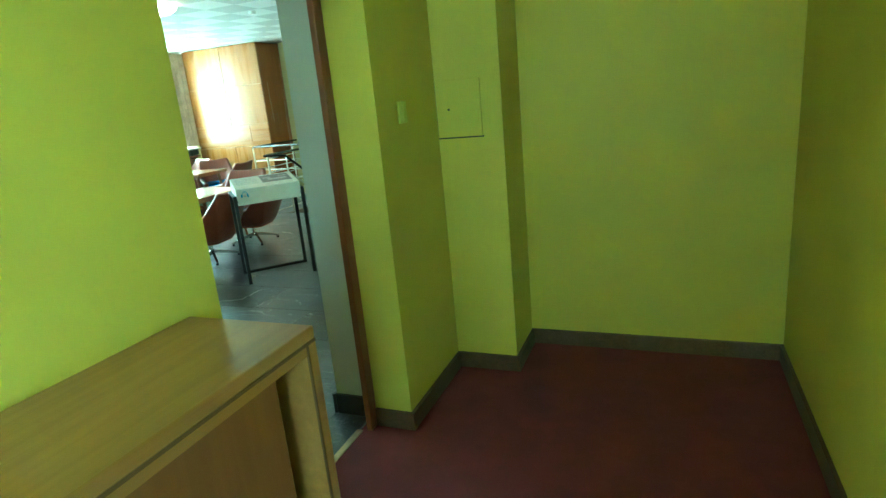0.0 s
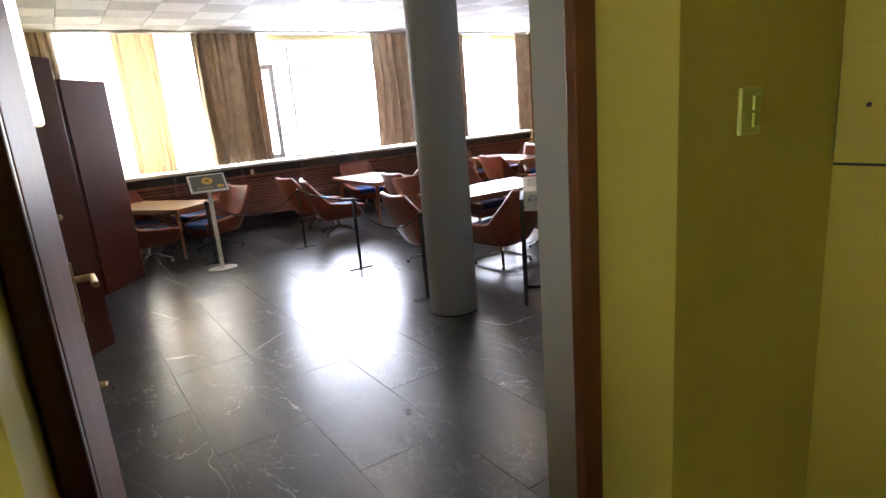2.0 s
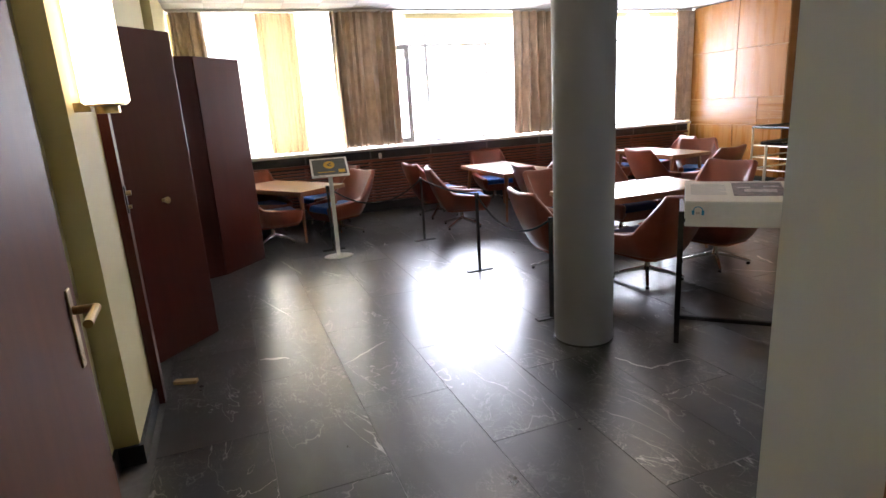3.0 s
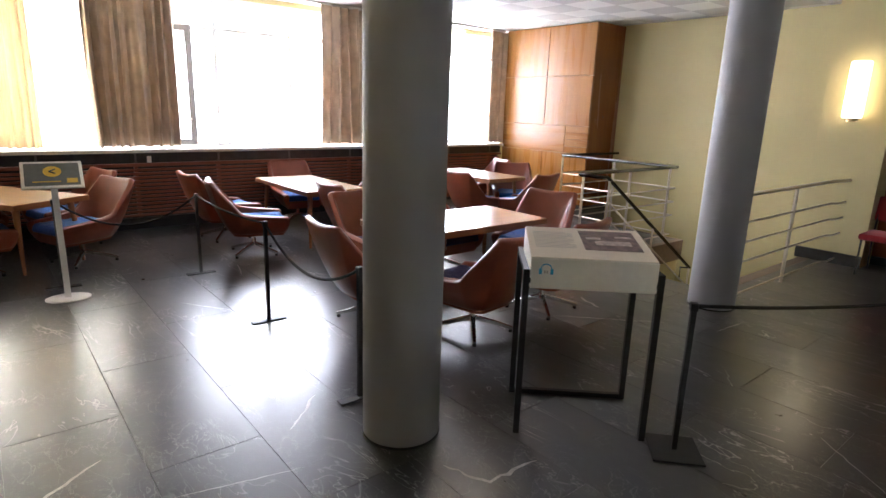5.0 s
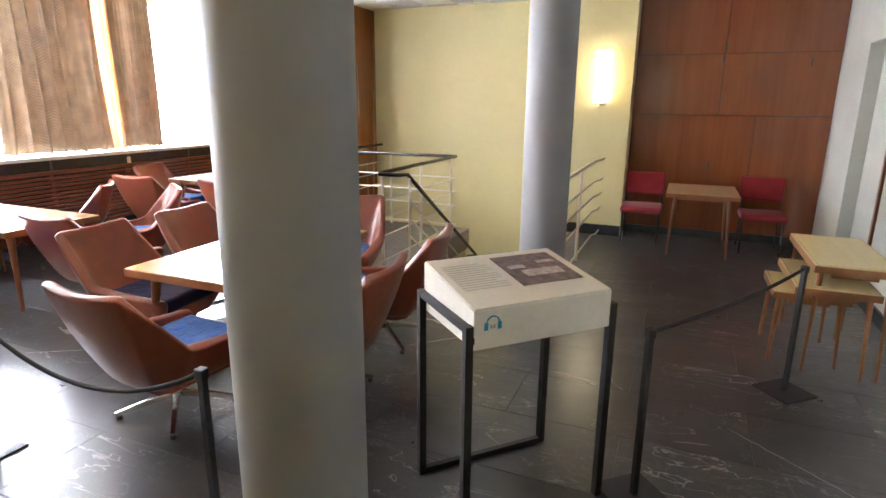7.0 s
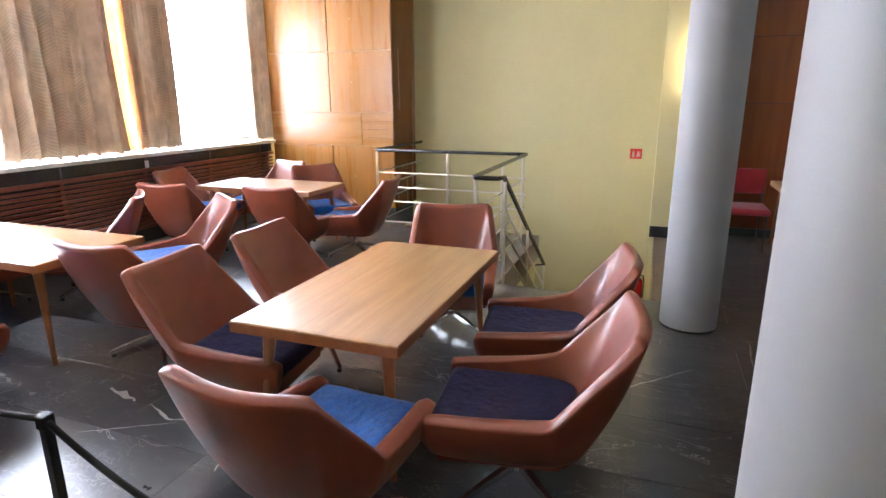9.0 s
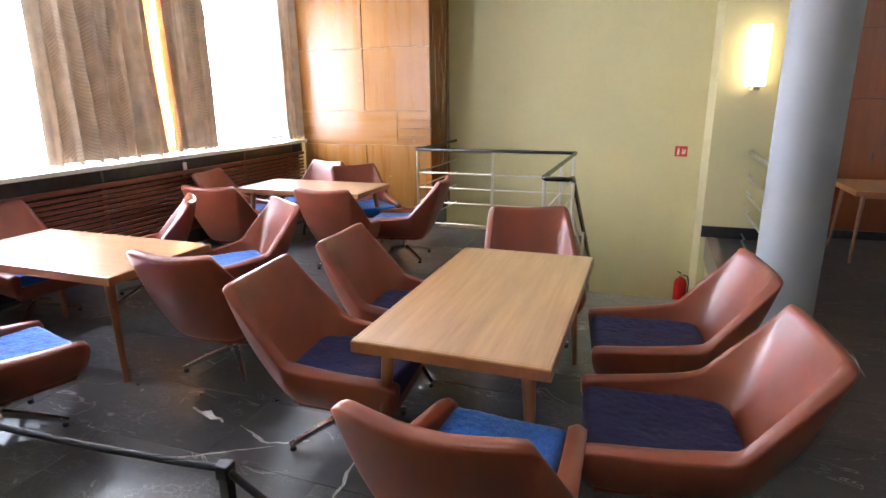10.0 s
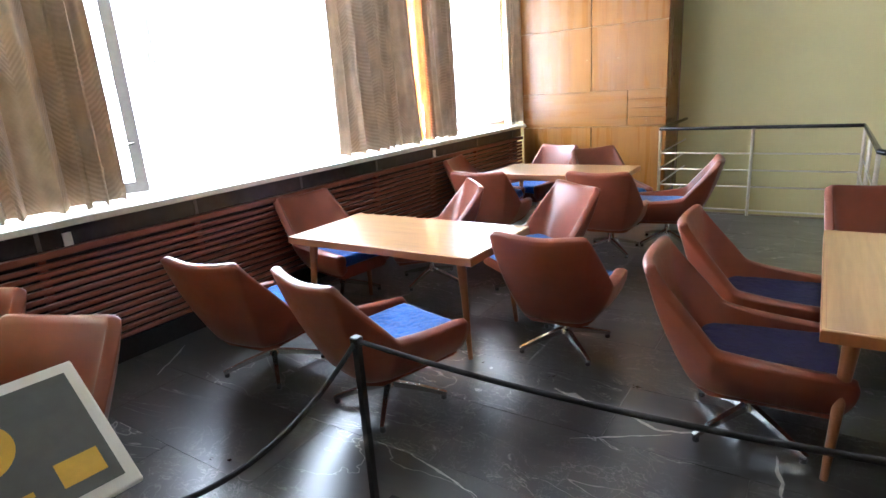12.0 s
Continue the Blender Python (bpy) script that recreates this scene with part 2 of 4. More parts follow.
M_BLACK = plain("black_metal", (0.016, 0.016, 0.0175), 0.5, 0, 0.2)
M_ROPE = plain("black_rope", (0.010, 0.010, 0.011), 0.8, 0, 0.2, 300, 0.4)
M_RAILTOP = plain("black_handrail", (0.015, 0.012, 0.012), 0.25, 0, 0.2)
M_WFRAME = plain("window_frame_paint", (0.74, 0.73, 0.69), 0.4)
M_SASH = plain("grey_sash_paint", (0.15, 0.148, 0.14), 0.5)
M_SILL = plain("pale_stone_sill", (0.62, 0.59, 0.52), 0.3, 0, 0.08, 40)
M_LECT = plain("white_laminate", (0.83, 0.81, 0.74), 0.4, 0, 0.03)
M_LECTTOP = plain("cream_laminate", (0.76, 0.68, 0.56), 0.35, 0, 0.03)
M_PHOTO = plain("dark_print", (0.15, 0.085, 0.075), 0.3, 0, 0.7, 25)
M_PHOTO_L = plain("pale_print", (0.50, 0.40, 0.36), 0.3, 0, 0.4, 40)
M_TEXT = plain("grey_print", (0.50, 0.47, 0.42), 0.6)
M_CYAN = plain("cyan_print", (0.02, 0.32, 0.55), 0.5)
M_GREYPANEL = plain("grey_sign_face", (0.10, 0.10, 0.095), 0.35)
M_YELLOWPRINT = plain("yellow_print", (0.66, 0.40, 0.04), 0.45)
M_WHITEPLASTIC = plain("white_plastic", (0.75, 0.74, 0.70), 0.4, 0, 0.03)
M_LIMEPLASTIC = plain("lime_plastic", (0.58, 0.60, 0.12), 0.45, 0, 0.03)
M_BRASS = plain("worn_brass", (0.45, 0.33, 0.17), 0.3, 1.0, 0.15)
M_SIGNRED = plain("sign_red", (0.55, 0.02, 0.015), 0.4)
M_EXTRED = plain("extinguisher_red", (0.50, 0.015, 0.012), 0.25)
M_STAIR = plain("stair_stone", (0.34, 0.27, 0.19), 0.4, 0, 0.12, 20)
M_LEDGE = plain("brown_stone_edge", (0.17, 0.11, 0.075), 0.35, 0, 0.15, 20)
M_BRIGHT = glow("overcast_daylight", (0.93, 0.97, 1.0), 20.0)
# glow of the added panels that light the side room
M_ROOM_FILL = glow("side_room_fill_glow", (0.93, 0.97, 1.0), 3.5)
M_LAMP = glow("lit_lamp_glass", (1.0, 0.84, 0.54), 4.6)
M_CEILLAMP = glow("lit_opal_bowl", (1.0, 0.84, 0.58), 13.0)
M_GLASS = glass("window_glass")
M_WEDGE = wood("pale_wedge", (0.5, 0.36, 0.16), (0.6, 0.45, 0.22), "x", 0.5)


# ---------- mesh helpers ----------
def box(bm, x0, x1, y0, y1, z0, z1):
    vs = [bm.verts.new((x, y, z)) for x in (x0, x1) for y in (y0, y1) for z in (z0, z1)]
    for f in ((0, 1, 3, 2), (4, 6, 7, 5), (0, 4, 5, 1), (2, 3, 7, 6), (0, 2, 6, 4), (1, 5, 7, 3)):
        bm.faces.new([vs[i] for i in f])
    return vs


def boxes(*dims):
    bm = bmesh.new()
    for d in dims:
        box(bm, *d)
    return bm


def rbox(x0, x1, y0, y1, z0, z1, r=0.006, seg=2):
    bm = boxes((x0, x1, y0, y1, z0, z1))
    bmesh.ops.bevel(bm, geom=bm.edges[:], offset=r, segments=seg, affect="EDGES", profile=0.5)
    return bm


def tube(bm, pts, r, n=8, r2=None, square=False):
    """A rod along a polyline, with mitred bends and closed ends."""
    pts = [Vector(p) for p in pts]
    rings = []
    for i, p in enumerate(pts):
        d = (pts[min(i + 1, len(pts) - 1)] - pts[max(i - 1, 0)]).normalized()
        a = Vector((0, 0, 1)) if abs(d.z) < 0.9 else Vector((1, 0, 0))
        u = d.cross(a).normalized()
        w = u.cross(d)
        rr = r if r2 is None else r + (r2 - r) * i / (len(pts) - 1)
        off = math.pi / 4 if square else 0
        rings.append([bm.verts.new(p + rr * (math.cos(off + 2 * math.pi * k / n) * u + math.sin(off + 2 * math.pi * k / n) * w)) for k in range(n)])
    for a, b in zip(rings, rings[1:]):
        for k in range(n):
            bm.faces.new((a[k], a[(k + 1) % n], b[(k + 1) % n], b[k]))
    bm.faces.new(rings[0][::-1])
    bm.faces.new(rings[-1])
    return bm


def rod(pts, r, n=8, r2=None, square=False):
    return tube(bmesh.new(), pts, r, n, r2, square)


def lathe(profile, n=32):
    """A turned body from (radius, height) pairs."""
    bm = bmesh.new()
    rings = [[bm.verts.new((r * math.cos(2 * math.pi * k / n), r * math.sin(2 * math.pi * k / n), z)) for k in range(n)] for r, z in profile]
    for a, b in zip(rings, rings[1:]):
        for k in range(n):
            bm.faces.new((a[k], a[(k + 1) % n], b[(k + 1) % n], b[k]))
    bm.faces.new(rings[0][::-1])
    bm.faces.new(rings[-1])
    return bm


def prism(poly, z0, z1):
    bm = bmesh.new()
    lo = [bm.verts.new((x, y, z0)) for x, y in poly]
    hi = [bm.verts.new((x, y, z1)) for x, y in poly]
    n = len(poly)
    for i in range(n):
        bm.faces.new((lo[i], lo[(i + 1) % n], hi[(i + 1) % n], hi[i]))
    bm.faces.new(lo[::-1])
    bm.faces.new(hi)
    return bm


def part(name, bm, material, parent=None, label="", smooth=False, angle=35):
    bmesh.ops.recalc_face_normals(bm, faces=bm.faces[:])
    me = bpy.data.meshes.new(name)
    bm.to_mesh(me)
    bm.free()
    me.materials.append(material)
    if smooth:
        me.shade_smooth()
        me.set_sharp_from_angle(angle=radians(angle))
    ob = new(name, me)
    if parent:
        ob.parent = parent
    if label:
        ob["label"] = label
    return ob


def thing(name, m, label, category, group=""):
    ob = new(name)
    ob.empty_display_size = 0.1
    ob.matrix_basis = m
    return tagged(ob, label, category, group)


def structure(name, bm, material, label, category="wall", smooth=False):
    return tagged(part(name, bm, material, None, "", smooth), label, category, "", "structure")


# ---------- structure ----------
CEIL = 3.03
structure("backdrop", boxes((-16.1, -16.0, -30, 70, -10, 30)), M_BRIGHT, "bright overcast daylight outside the windows", "backdrop")
# unseen panel, added as fill light through the side room's east opening
structure("backdrop_east", boxes((4.0, 4.1, -7, 6, -2, 6)), M_ROOM_FILL, "unseen glowing panel added to light the side room from the east", "backdrop")

# floor with the stair opening left free
floor = structure("floor", boxes((-9.75, -7.3, 1.0, 10.95, -0.25, -0.006), (-7.3, -5.1, 1.0, 9.52, -0.25, -0.006), (-5.1, -3.8, 1.0, 7.65, -0.25, -0.006),
                                 (-3.8, -1.06, 1.0, 10.95, -0.25, -0.006), (-1.06, -0.84, 1.0, 2.6, -0.25, -0.006)), M_JOINT,
                  "polished dark marble slab floor with pale veins", "floor")
structure("floor_carpet", boxes((-0.84, 1.4, -3.2, 3.7, -0.25, 0.002)), M_CARPET, "worn dark red carpet in the side room", "floor")
structure("threshold_strip", rbox(-0.86, -0.825, 1.37, 2.35, -0.01, 0.006, 0.003), M_BRASS, "dull metal strip between marble and carpet", "threshold")
structure("floor_edge", boxes((-5.16, -5.085, 7.65, 9.5, -0.26, 0.003), (-7.3, -5.085, 9.5, 9.56, -0.26, 0.003), (-3.815, -3.70, 7.65, 9.95, -0.26, 0.003)), M_LEDGE,
          "brown stone edging round the stair opening", "edging")

# ceiling of square tiles, every second one grey and perforated
cm = bmesh.new()
box(cm, -9.95, -0.8, 0.9, 11.2, CEIL, CEIL + 0.2)
for i in range(17):
    for j in range(20):
        x, y = -9.3 + i * 0.5, 1.3 + j * 0.5
        x1, y1 = min(x + 0.495, -1.07), min(y + 0.495, 10.94)
        if x1 - x > 0.05 and y1 - y > 0.05:
            k = len(cm.faces)
            box(cm, x, x1, y, y1, CEIL - 0.014, CEIL)
            cm.faces.ensure_lookup_table()
            for f in cm.faces[k:]:
                f.material_index = (i + j) % 2
ceiling = structure("ceiling", cm, M_WHITE, "white acoustic tile ceiling in a chequer pattern", "ceiling")
ceiling.data.materials.append(M_TILE_B)
structure("ceiling_side_room", boxes((-0.8, 1.4, -3.2, 3.7, CEIL, CEIL + 0.2)), M_WHITE, "plain white ceiling of the side room", "ceiling")

# hall walls
structure("wall_window", boxes((-9.95, -9.75, 0.9, 11.2, -0.25, 0.955), (-9.95, -9.75, 0.9, 11.2, 2.96, CEIL), (-9.95, -9.75, 0.9, 1.36, 0.955, 2.96),
                               (-9.95, -9.75, 10.7, 11.2, 0.955, 2.96)), M_CREAM, "cream painted wall below and round the windows")
structure("wall_end", boxes((-9.75, -3.87, 10.95, 11.2, -1.9, CEIL)), M_CREAM, "pale yellow painted wall behind the stairs")
structure("wall_sconce", boxes((-3.87, -3.2, 9.95, 11.2, -1.9, CEIL)), M_CREAM, "pale yellow wall pier with a lamp")
structure("wall_behind_panels", boxes((-3.2, -0.86, 10.36, 11.2, -0.25, CEIL)), M_CREAM, "wall behind the wood panelling")
structure("wall_east", boxes((-1.05, -0.86, 2.49, 8.2, -0.25, CEIL), (-0.86, -0.806, 2.49, 3.125, -0.25, CEIL), (-1.06, -0.86, 9.27, 10.36, -0.25, CEIL), (-1.06, -0.86, 8.2, 9.27, 2.19, CEIL),
                             (-0.9, -0.86, 8.2, 9.27, -0.25, 2.19), (-1.05, -0.86, 1.33, 2.49, 2.12, CEIL), (-1.06, -0.86, 0.9, 1.33, -0.25, CEIL)), M_GREY,
          "grey-white painted wall with door openings")
structure("wall_south", boxes((-3.3, -1.06, 0.85, 1.1, -0.25, CEIL), (-3.95, -3.3, 0.85, 1.21, -0.25, CEIL), (-9.75, -7.3, 1.0, 1.3, -0.25, CEIL), (-7.3, -3.95, 1.0, 1.21, 2.2, CEIL)), M_CREAM,
          "cream painted wall with a wide folding-door opening")
structure("wall_far_room", boxes((-9.95, -0.9, -1.2, -1.0, -0.25, CEIL), (-9.95, -9.75, -1.0, 0.9, -0.25, CEIL), (-1.06, -0.9, -1.0, 0.85, -0.25, CEIL), (-9.75, -1.06, -1, 0.9, CEIL, CEIL + 0.1),
                                 (-9.75, -1.06, -1, 1, -0.25, -0.01)), M_GREY, "plain walls of the room behind the folding doors")
# stairwell sides below floor level
structure("wall_stairwell", boxes((-3.79, -3.6, 7.0, 10.95, -2.2, -0.25), (-7.5, -7.3, 9.4, 10.95, -2.2, -0.25), (-5.3, -5.11, 7.0, 9.36, -2.2, -0.25), (-7.3, -5.11, 9.36, 9.51, -2.2, -0.25),
                                  (-5.3, -3.6, 6.9, 7.0, -2.2, -0.25)), M_CREAM, "pale yellow stairwell walls below the floor")

# lime side room
structure("wall_lime_left", boxes((-0.86, -0.555, -3.2, 1.325, -0.25, CEIL)), M_LIME, "lime yellow painted wall beside the doorway")
structure("wall_lime_lintel", boxes((-0.86, -0.60, 1.325, 2.425, 2.12, CEIL)), M_LIME, "lime yellow wall over the doorway")
structure("wall_lime_pier", boxes((-0.806, -0.58, 2.425, 3.125, -0.25, CEIL)), M_LIME, "lime yellow painted wall pier with a light switch")
structure("wall_lime_hatch", boxes((-0.86, -0.215, 3.125, 3.75, -0.25, CEIL)), M_LIME, "lime yellow wall projection with an access hatch")
structure("wall_lime_back", boxes((-0.215, 1.4, 3.53, 3.75, -0.25, CEIL)), M_LIME, "lime yellow painted back wall")
# the openings in these two walls are added to admit fill light
structure("wall_lime_right", boxes((1.2, 1.4, -1.15, 3.53, -0.25, CEIL), (1.2, 1.4, -3.2, -2.7, -0.25, CEIL), (1.2, 1.4, -2.7, -1.15, -0.25, 0.95), (1.2, 1.4, -2.7, -1.15, 2.5, CEIL)), M_LIME, "lime yellow painted side wall with an unseen added opening")
structure("wall_lime_south", boxes((-0.86, 1.4, -3.4, -3.2, -0.25, 0.95), (-0.86, 1.4, -3.4, -3.2, 2.5, CEIL), (-0.86, 0.1, -3.4, -3.2, 0.95, 2.5), (0.55, 1.4, -3.4, -3.2, 0.95, 2.5)), M_LIME, "lime yellow wall with an unseen opening added for fill light")
# second unseen fill panel, added behind the south opening
structure("backdrop_south", boxes((-3, 4, -5.1, -5.0, -2, 6)), M_ROOM_FILL, "unseen glowing panel added to light the side room from behind", "backdrop")
bb = bmesh.new()
for d in ((-0.775, -0.562, 2.407, 2.425), (-0.58, -0.562, 2.425, 3.125), (-0.562, -0.197, 3.107, 3.125), (-0.215, -0.197, 3.125, 3.53), (-0.197, 1.2, 3.512, 3.53), (1.182, 1.2, -3.2, 3.512), (-0.555, -0.537, -3.2, 1.30)):
    box(bb, *d, 0, 0.095)
structure("baseboard_side_room", bb, M_BASEB, "dull brown wooden baseboard", "baseboard")
bb = boxes((-1.045, -0.809, 2.472, 2.49, 0, 0.11), (-1.068, -1.05, 2.472, 8.2, 0, 0.11), (-1.078, -1.06, 9.27, 10.3, 0, 0.11), (-3.87, -3.2, 9.93, 9.95, 0, 0.13), (-3.9, -3.282, 1.21, 1.228, 0, 0.1),
           (-3.3, -3.282, 1.118, 1.21, 0, 0.1), (-3.3, -1.9, 1.1, 1.118, 0, 0.1), (-9.2, -7.3, 1.3, 1.318, 0, 0.1))
structure("baseboard_hall", bb, M_BLACKSTONE, "black marble baseboard", "baseboard")

# doorway trim
structure("trim_doorway_right", rbox(-0.808, -0.776, 2.355, 2.424, 0, 2.14, 0.006), M_TRIM, "orange-brown wooden door frame", "door frame")
structure("trim_doorway_left", rbox(-0.878, -0.812, 1.327, 1.370, 0, 2.14, 0.006), M_MAHOG, "dark wooden door frame", "door frame")
structure("trim_doorway_head", rbox(-0.808, -0.776, 1.372, 2.353, 2.095, 2.14, 0.006), M_TRIM, "orange-brown wooden door head", "door frame")
structure("trim_niche", boxes((-1.07, -1.0, 8.16, 8.205, 0, 2.19)), M_TRIM, "orange-brown wooden trim of a recessed door", "door frame")
structure("trim_folding_door", boxes((-3.98, -3.90, 1.13, 1.26, 0, 2.22)), M_MAHOG, "dark red wooden frame of the folding doors", "door frame")


# stairs: treads going down towards the end wall
def build_stairs():
    st = tagged(new("staircase"), "pale stone stair flight going down", "stairs", "", "structure")
    for i in range(9):
        z, y = -0.175 * (i + 1), 7.65 + i * 0.28
        part("tread", rbox(-5.1, -3.8, y, y + 0.31, z - 0.05, z, 0.008), M_STAIR, st)
        part("riser", boxes((-5.1, -3.8, y - 0.005, y + 0.02, z, z + 0.125)), M_STAIR, st)
    part("landing", boxes((-7.3, -3.8, 10.17, 10.95, -1.8, -1.75), (-7.3, -5.1, 9.52, 10.17, -1.8, -1.75)), M_STAIR, st)
    part("flight", boxes((-5.1, -3.8, 7.0, 10.95, -2.3, -2.2)), M_CREAM, st)


build_stairs()


# ---------- windows ----------
def window(name, y0, y1, splits, open_sash=False):
    w = tagged(new(name), "wide window with pale painted frames", "window", "", "structure")
    fr = boxes((-9.86, -9.76, y0, y0 + 0.05, 0.98, 2.96), (-9.86, -9.76, y1 - 0.05, y1, 0.98, 2.96), (-9.86, -9.76, y0 + 0.05, y1 - 0.05, 0.98, 1.03), (-9.86, -9.76, y0 + 0.05, y1 - 0.05, 2.91, 2.96),
               (-9.85, -9.77, y0 + 0.05, y1 - 0.05, 2.52, 2.57))
    part("window_frame", fr, M_WFRAME, w)
    for s in splits:
        part("mullion", boxes((-9.855, -9.765, s - 0.03, s + 0.03, 1.03, 2.52)), M_WFRAME, w)
        part("mullion", boxes((-9.855, -9.765, s - 0.025, s + 0.025, 2.57, 2.91)), M_WFRAME, w)
    edges = [y0 + 0.05, *splits, y1 - 0.05]
    for k, (a, b) in enumerate(zip(edges, edges[1:])):
        for z0, z1 in ((1.03, 2.52), (2.57, 2.91)):
            if open_sash and k == 0 and z0 < 2:
                continue
            p = part("pane", boxes((-9.815, -9.809, a + 0.03, b - 0.03, z0, z1)), M_GLASS, w)
            p.visible_shadow = False


window("window_1", 1.36, 4.28, (2.3, 3.3))
window("window_2", 4.28, 7.22, (5.11, 6.2), True)
window("window_3", 7.22, 10.7, (8.2, 9.75))


def sash():
    s = tagged(new("open_sash"), "narrow casement sash standing open into the room", "window", "", "structure")
    s.matrix_basis = pose(-9.73, 4.25, 0, 0, 0, 146)
    for d in ((-0.025, 0.025, -0.55, -0.475, 1.03, 2.53), (-0.025, 0.025, -0.07, 0, 1.03, 2.53), (-0.025, 0.025, -0.475, -0.07, 1.03, 1.10), (-0.025, 0.025, -0.475, -0.07, 2.46, 2.53)):
        part("sash_frame", boxes(d), M_SASH, s)
    p = part("pane", boxes((-0.003, 0.003, -0.475, -0.07, 1.10, 2.46)), M_GLASS, s)
    p.visible_shadow = False
    part("handle", rod([(-0.025, -0.515, 1.36), (-0.06, -0.515, 1.36), (-0.06, -0.47, 1.35)], 0.009), M_CHROME, s)


sash()
structure("window_sill", rbox(-9.75, -9.14, 1.32, 10.17, 0.955, 0.995, 0.006), M_SILL, "pale polished stone window sill", "sill")


# ---------- radiator casing under the windows ----------
def casing():
    c = thing("radiator_casing", pose(-9.2, 0, 0), "red-brown slatted wooden radiator casing under the sill", "radiator cover")
    # black backing and plinth put in the shade of slat gaps and base recess
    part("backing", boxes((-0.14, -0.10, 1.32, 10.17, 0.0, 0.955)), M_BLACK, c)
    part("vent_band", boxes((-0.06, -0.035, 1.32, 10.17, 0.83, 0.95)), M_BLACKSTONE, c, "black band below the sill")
    part("top_rail", rbox(-0.05, 0.0, 1.32, 10.17, 0.785, 0.825, 0.004), M_SLAT, c)
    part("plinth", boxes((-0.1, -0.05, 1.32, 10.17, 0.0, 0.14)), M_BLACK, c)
    for i in range(13):
        z = 0.165 + i * 0.047
        part("slat", rbox(-0.04, -0.012, 1.33, 10.16, z, z + 0.029, 0.004, 1), M_SLAT, c)
    for i in range(9):
        y = 1.9 + i * 1.0
        part("upright", boxes((-0.058, -0.03, y - 0.012, y + 0.012, 0.83, 0.95)), M_GREYPANEL, c)
        part("batten", boxes((-0.09, -0.045, y - 0.02, y + 0.02, 0.15, 0.785)), M_SLAT, c)


casing()


# ---------- curtains ----------
def curtain(name, y0, y1, x, mat, label, folds, amp, seed, z0=1.02, flare=0.0):
    bm = bmesh.new()
    rnd = random.Random(seed)
    ph = [rnd.uniform(0, 6.28) for _ in range(4)]
    fine = "sheer" in name
    ny, nz = max(24, int(folds * 16)), 18
    rows = []
    for side in (0, 0.005):
        grid = []
        for j in range(nz + 1):
            v = j / nz
            z = 2.985 + (z0 - 2.985) * v
            line = []
            for i in range(ny + 1):
                u = i / ny
                warp = 0.045 * math.sin(6.1 * u + ph[1]) + 0.02 * math.sin(15 * u + ph[2] + 1.2 * v)
                q = 2 * math.pi * folds * (u + warp) + ph[0] + 1.1 * v * v * math.sin(4.3 * u + ph[2])
                a = amp * (0.62 + 0.38 * v) * (0.68 + 0.32 * math.sin(9 * u + ph[3] + 0.8 * v))
                wave = math.sin(q) if fine else 2 * abs(math.sin(q / 2)) ** 0.72 - 1 + 0.22 * math.sin(2.37 * q + ph[3])
                sway = 0 if fine else 0.02 * math.sin(2.6 * v + ph[1]) * (u - 0.5) * 2
                y = y0 + (y1 - y0) * u + flare * v * (u - 0.5) + sway + 0.22 * a * math.sin(q + 0.6)
                line.append(bm.verts.new((x + a * wave + side, y, z + (0.012 * math.sin(q) + 0.008 * math.sin(3 * u + ph[0]) if j == nz else 0))))
            grid.append(line)
        rows.append(grid)
    for g in rows:
        for a, b in zip(g, g[1:]):
            for i in range(ny):
                bm.faces.new((a[i], a[i + 1], b[i + 1], b[i]))
    o, n = rows
    for i in range(ny):
        bm.faces.new((o[-1][i], o[-1][i + 1], n[-1][i + 1], n[-1][i]))
        bm.faces.new((o[0][i], o[0][i + 1], n[0][i + 1], n[0][i]))
    for j in range(nz):
        for e in (0, -1):
            bm.faces.new((o[j][e], o[j + 1][e], n[j + 1][e], n[j][e]))
    ob = part(name, bm, mat, None, "", True, 80)
    return tagged(ob, label, "curtain", "curtains along the windows")


TAUPE = "long taupe herringbone curtain gathered in folds at the window"
curtain("curtain", 1.34, 1.77, -9.3, M_CURTAIN, TAUPE, 5, 0.06, 1)
curtain("curtain", 3.48, 4.48, -9.3, M_CURTAIN, TAUPE, 8, 0.14, 2, 1.02, -0.1)
curtain("curtain", 6.45, 7.71, -9.3, M_CURTAIN, TAUPE, 7, 0.14, 3, 1.02, 0.05)
curtain("curtain", 7.87, 8.49, -9.3, M_CURTAIN, TAUPE, 6, 0.10, 4)
curtain("curtain", 9.83, 10.40, -9.3, M_CURTAIN, TAUPE, 5, 0.08, 5)
curtain("sheer_curtain", 1.7, 3.55, -9.44, M_SHEER, "sheer cream net curtain glowing in daylight", 14, 0.02, 6)
curtain("sheer_curtain", 2.45, 3.0, -9.38, M_SHEER_D, "dense golden gauze curtain glowing in daylight", 6, 0.025, 7)
curtain("sheer_curtain", 7.66, 7.94, -9.37, M_ORANGE, "orange glowing gauze strip between two curtains", 3, 0.02, 8)
curtain("sheer_curtain", 4.4, 4.75, -9.6, M_SHEER, "short sheer net curtain drawn aside", 4, 0.02, 9, 2.35)
curtain("sheer_curtain", 9.0, 9.5, -9.6, M_SHEER, "short sheer net curtain drawn aside", 5, 0.02, 10, 2.5)
tagged(part("curtain_track", rbox(-9.36, -9.24, 1.32, 10.17, 2.985, 3.014, 0.004), M_WHITEPLASTIC), "white curtain track along the ceiling", "curtain rail")


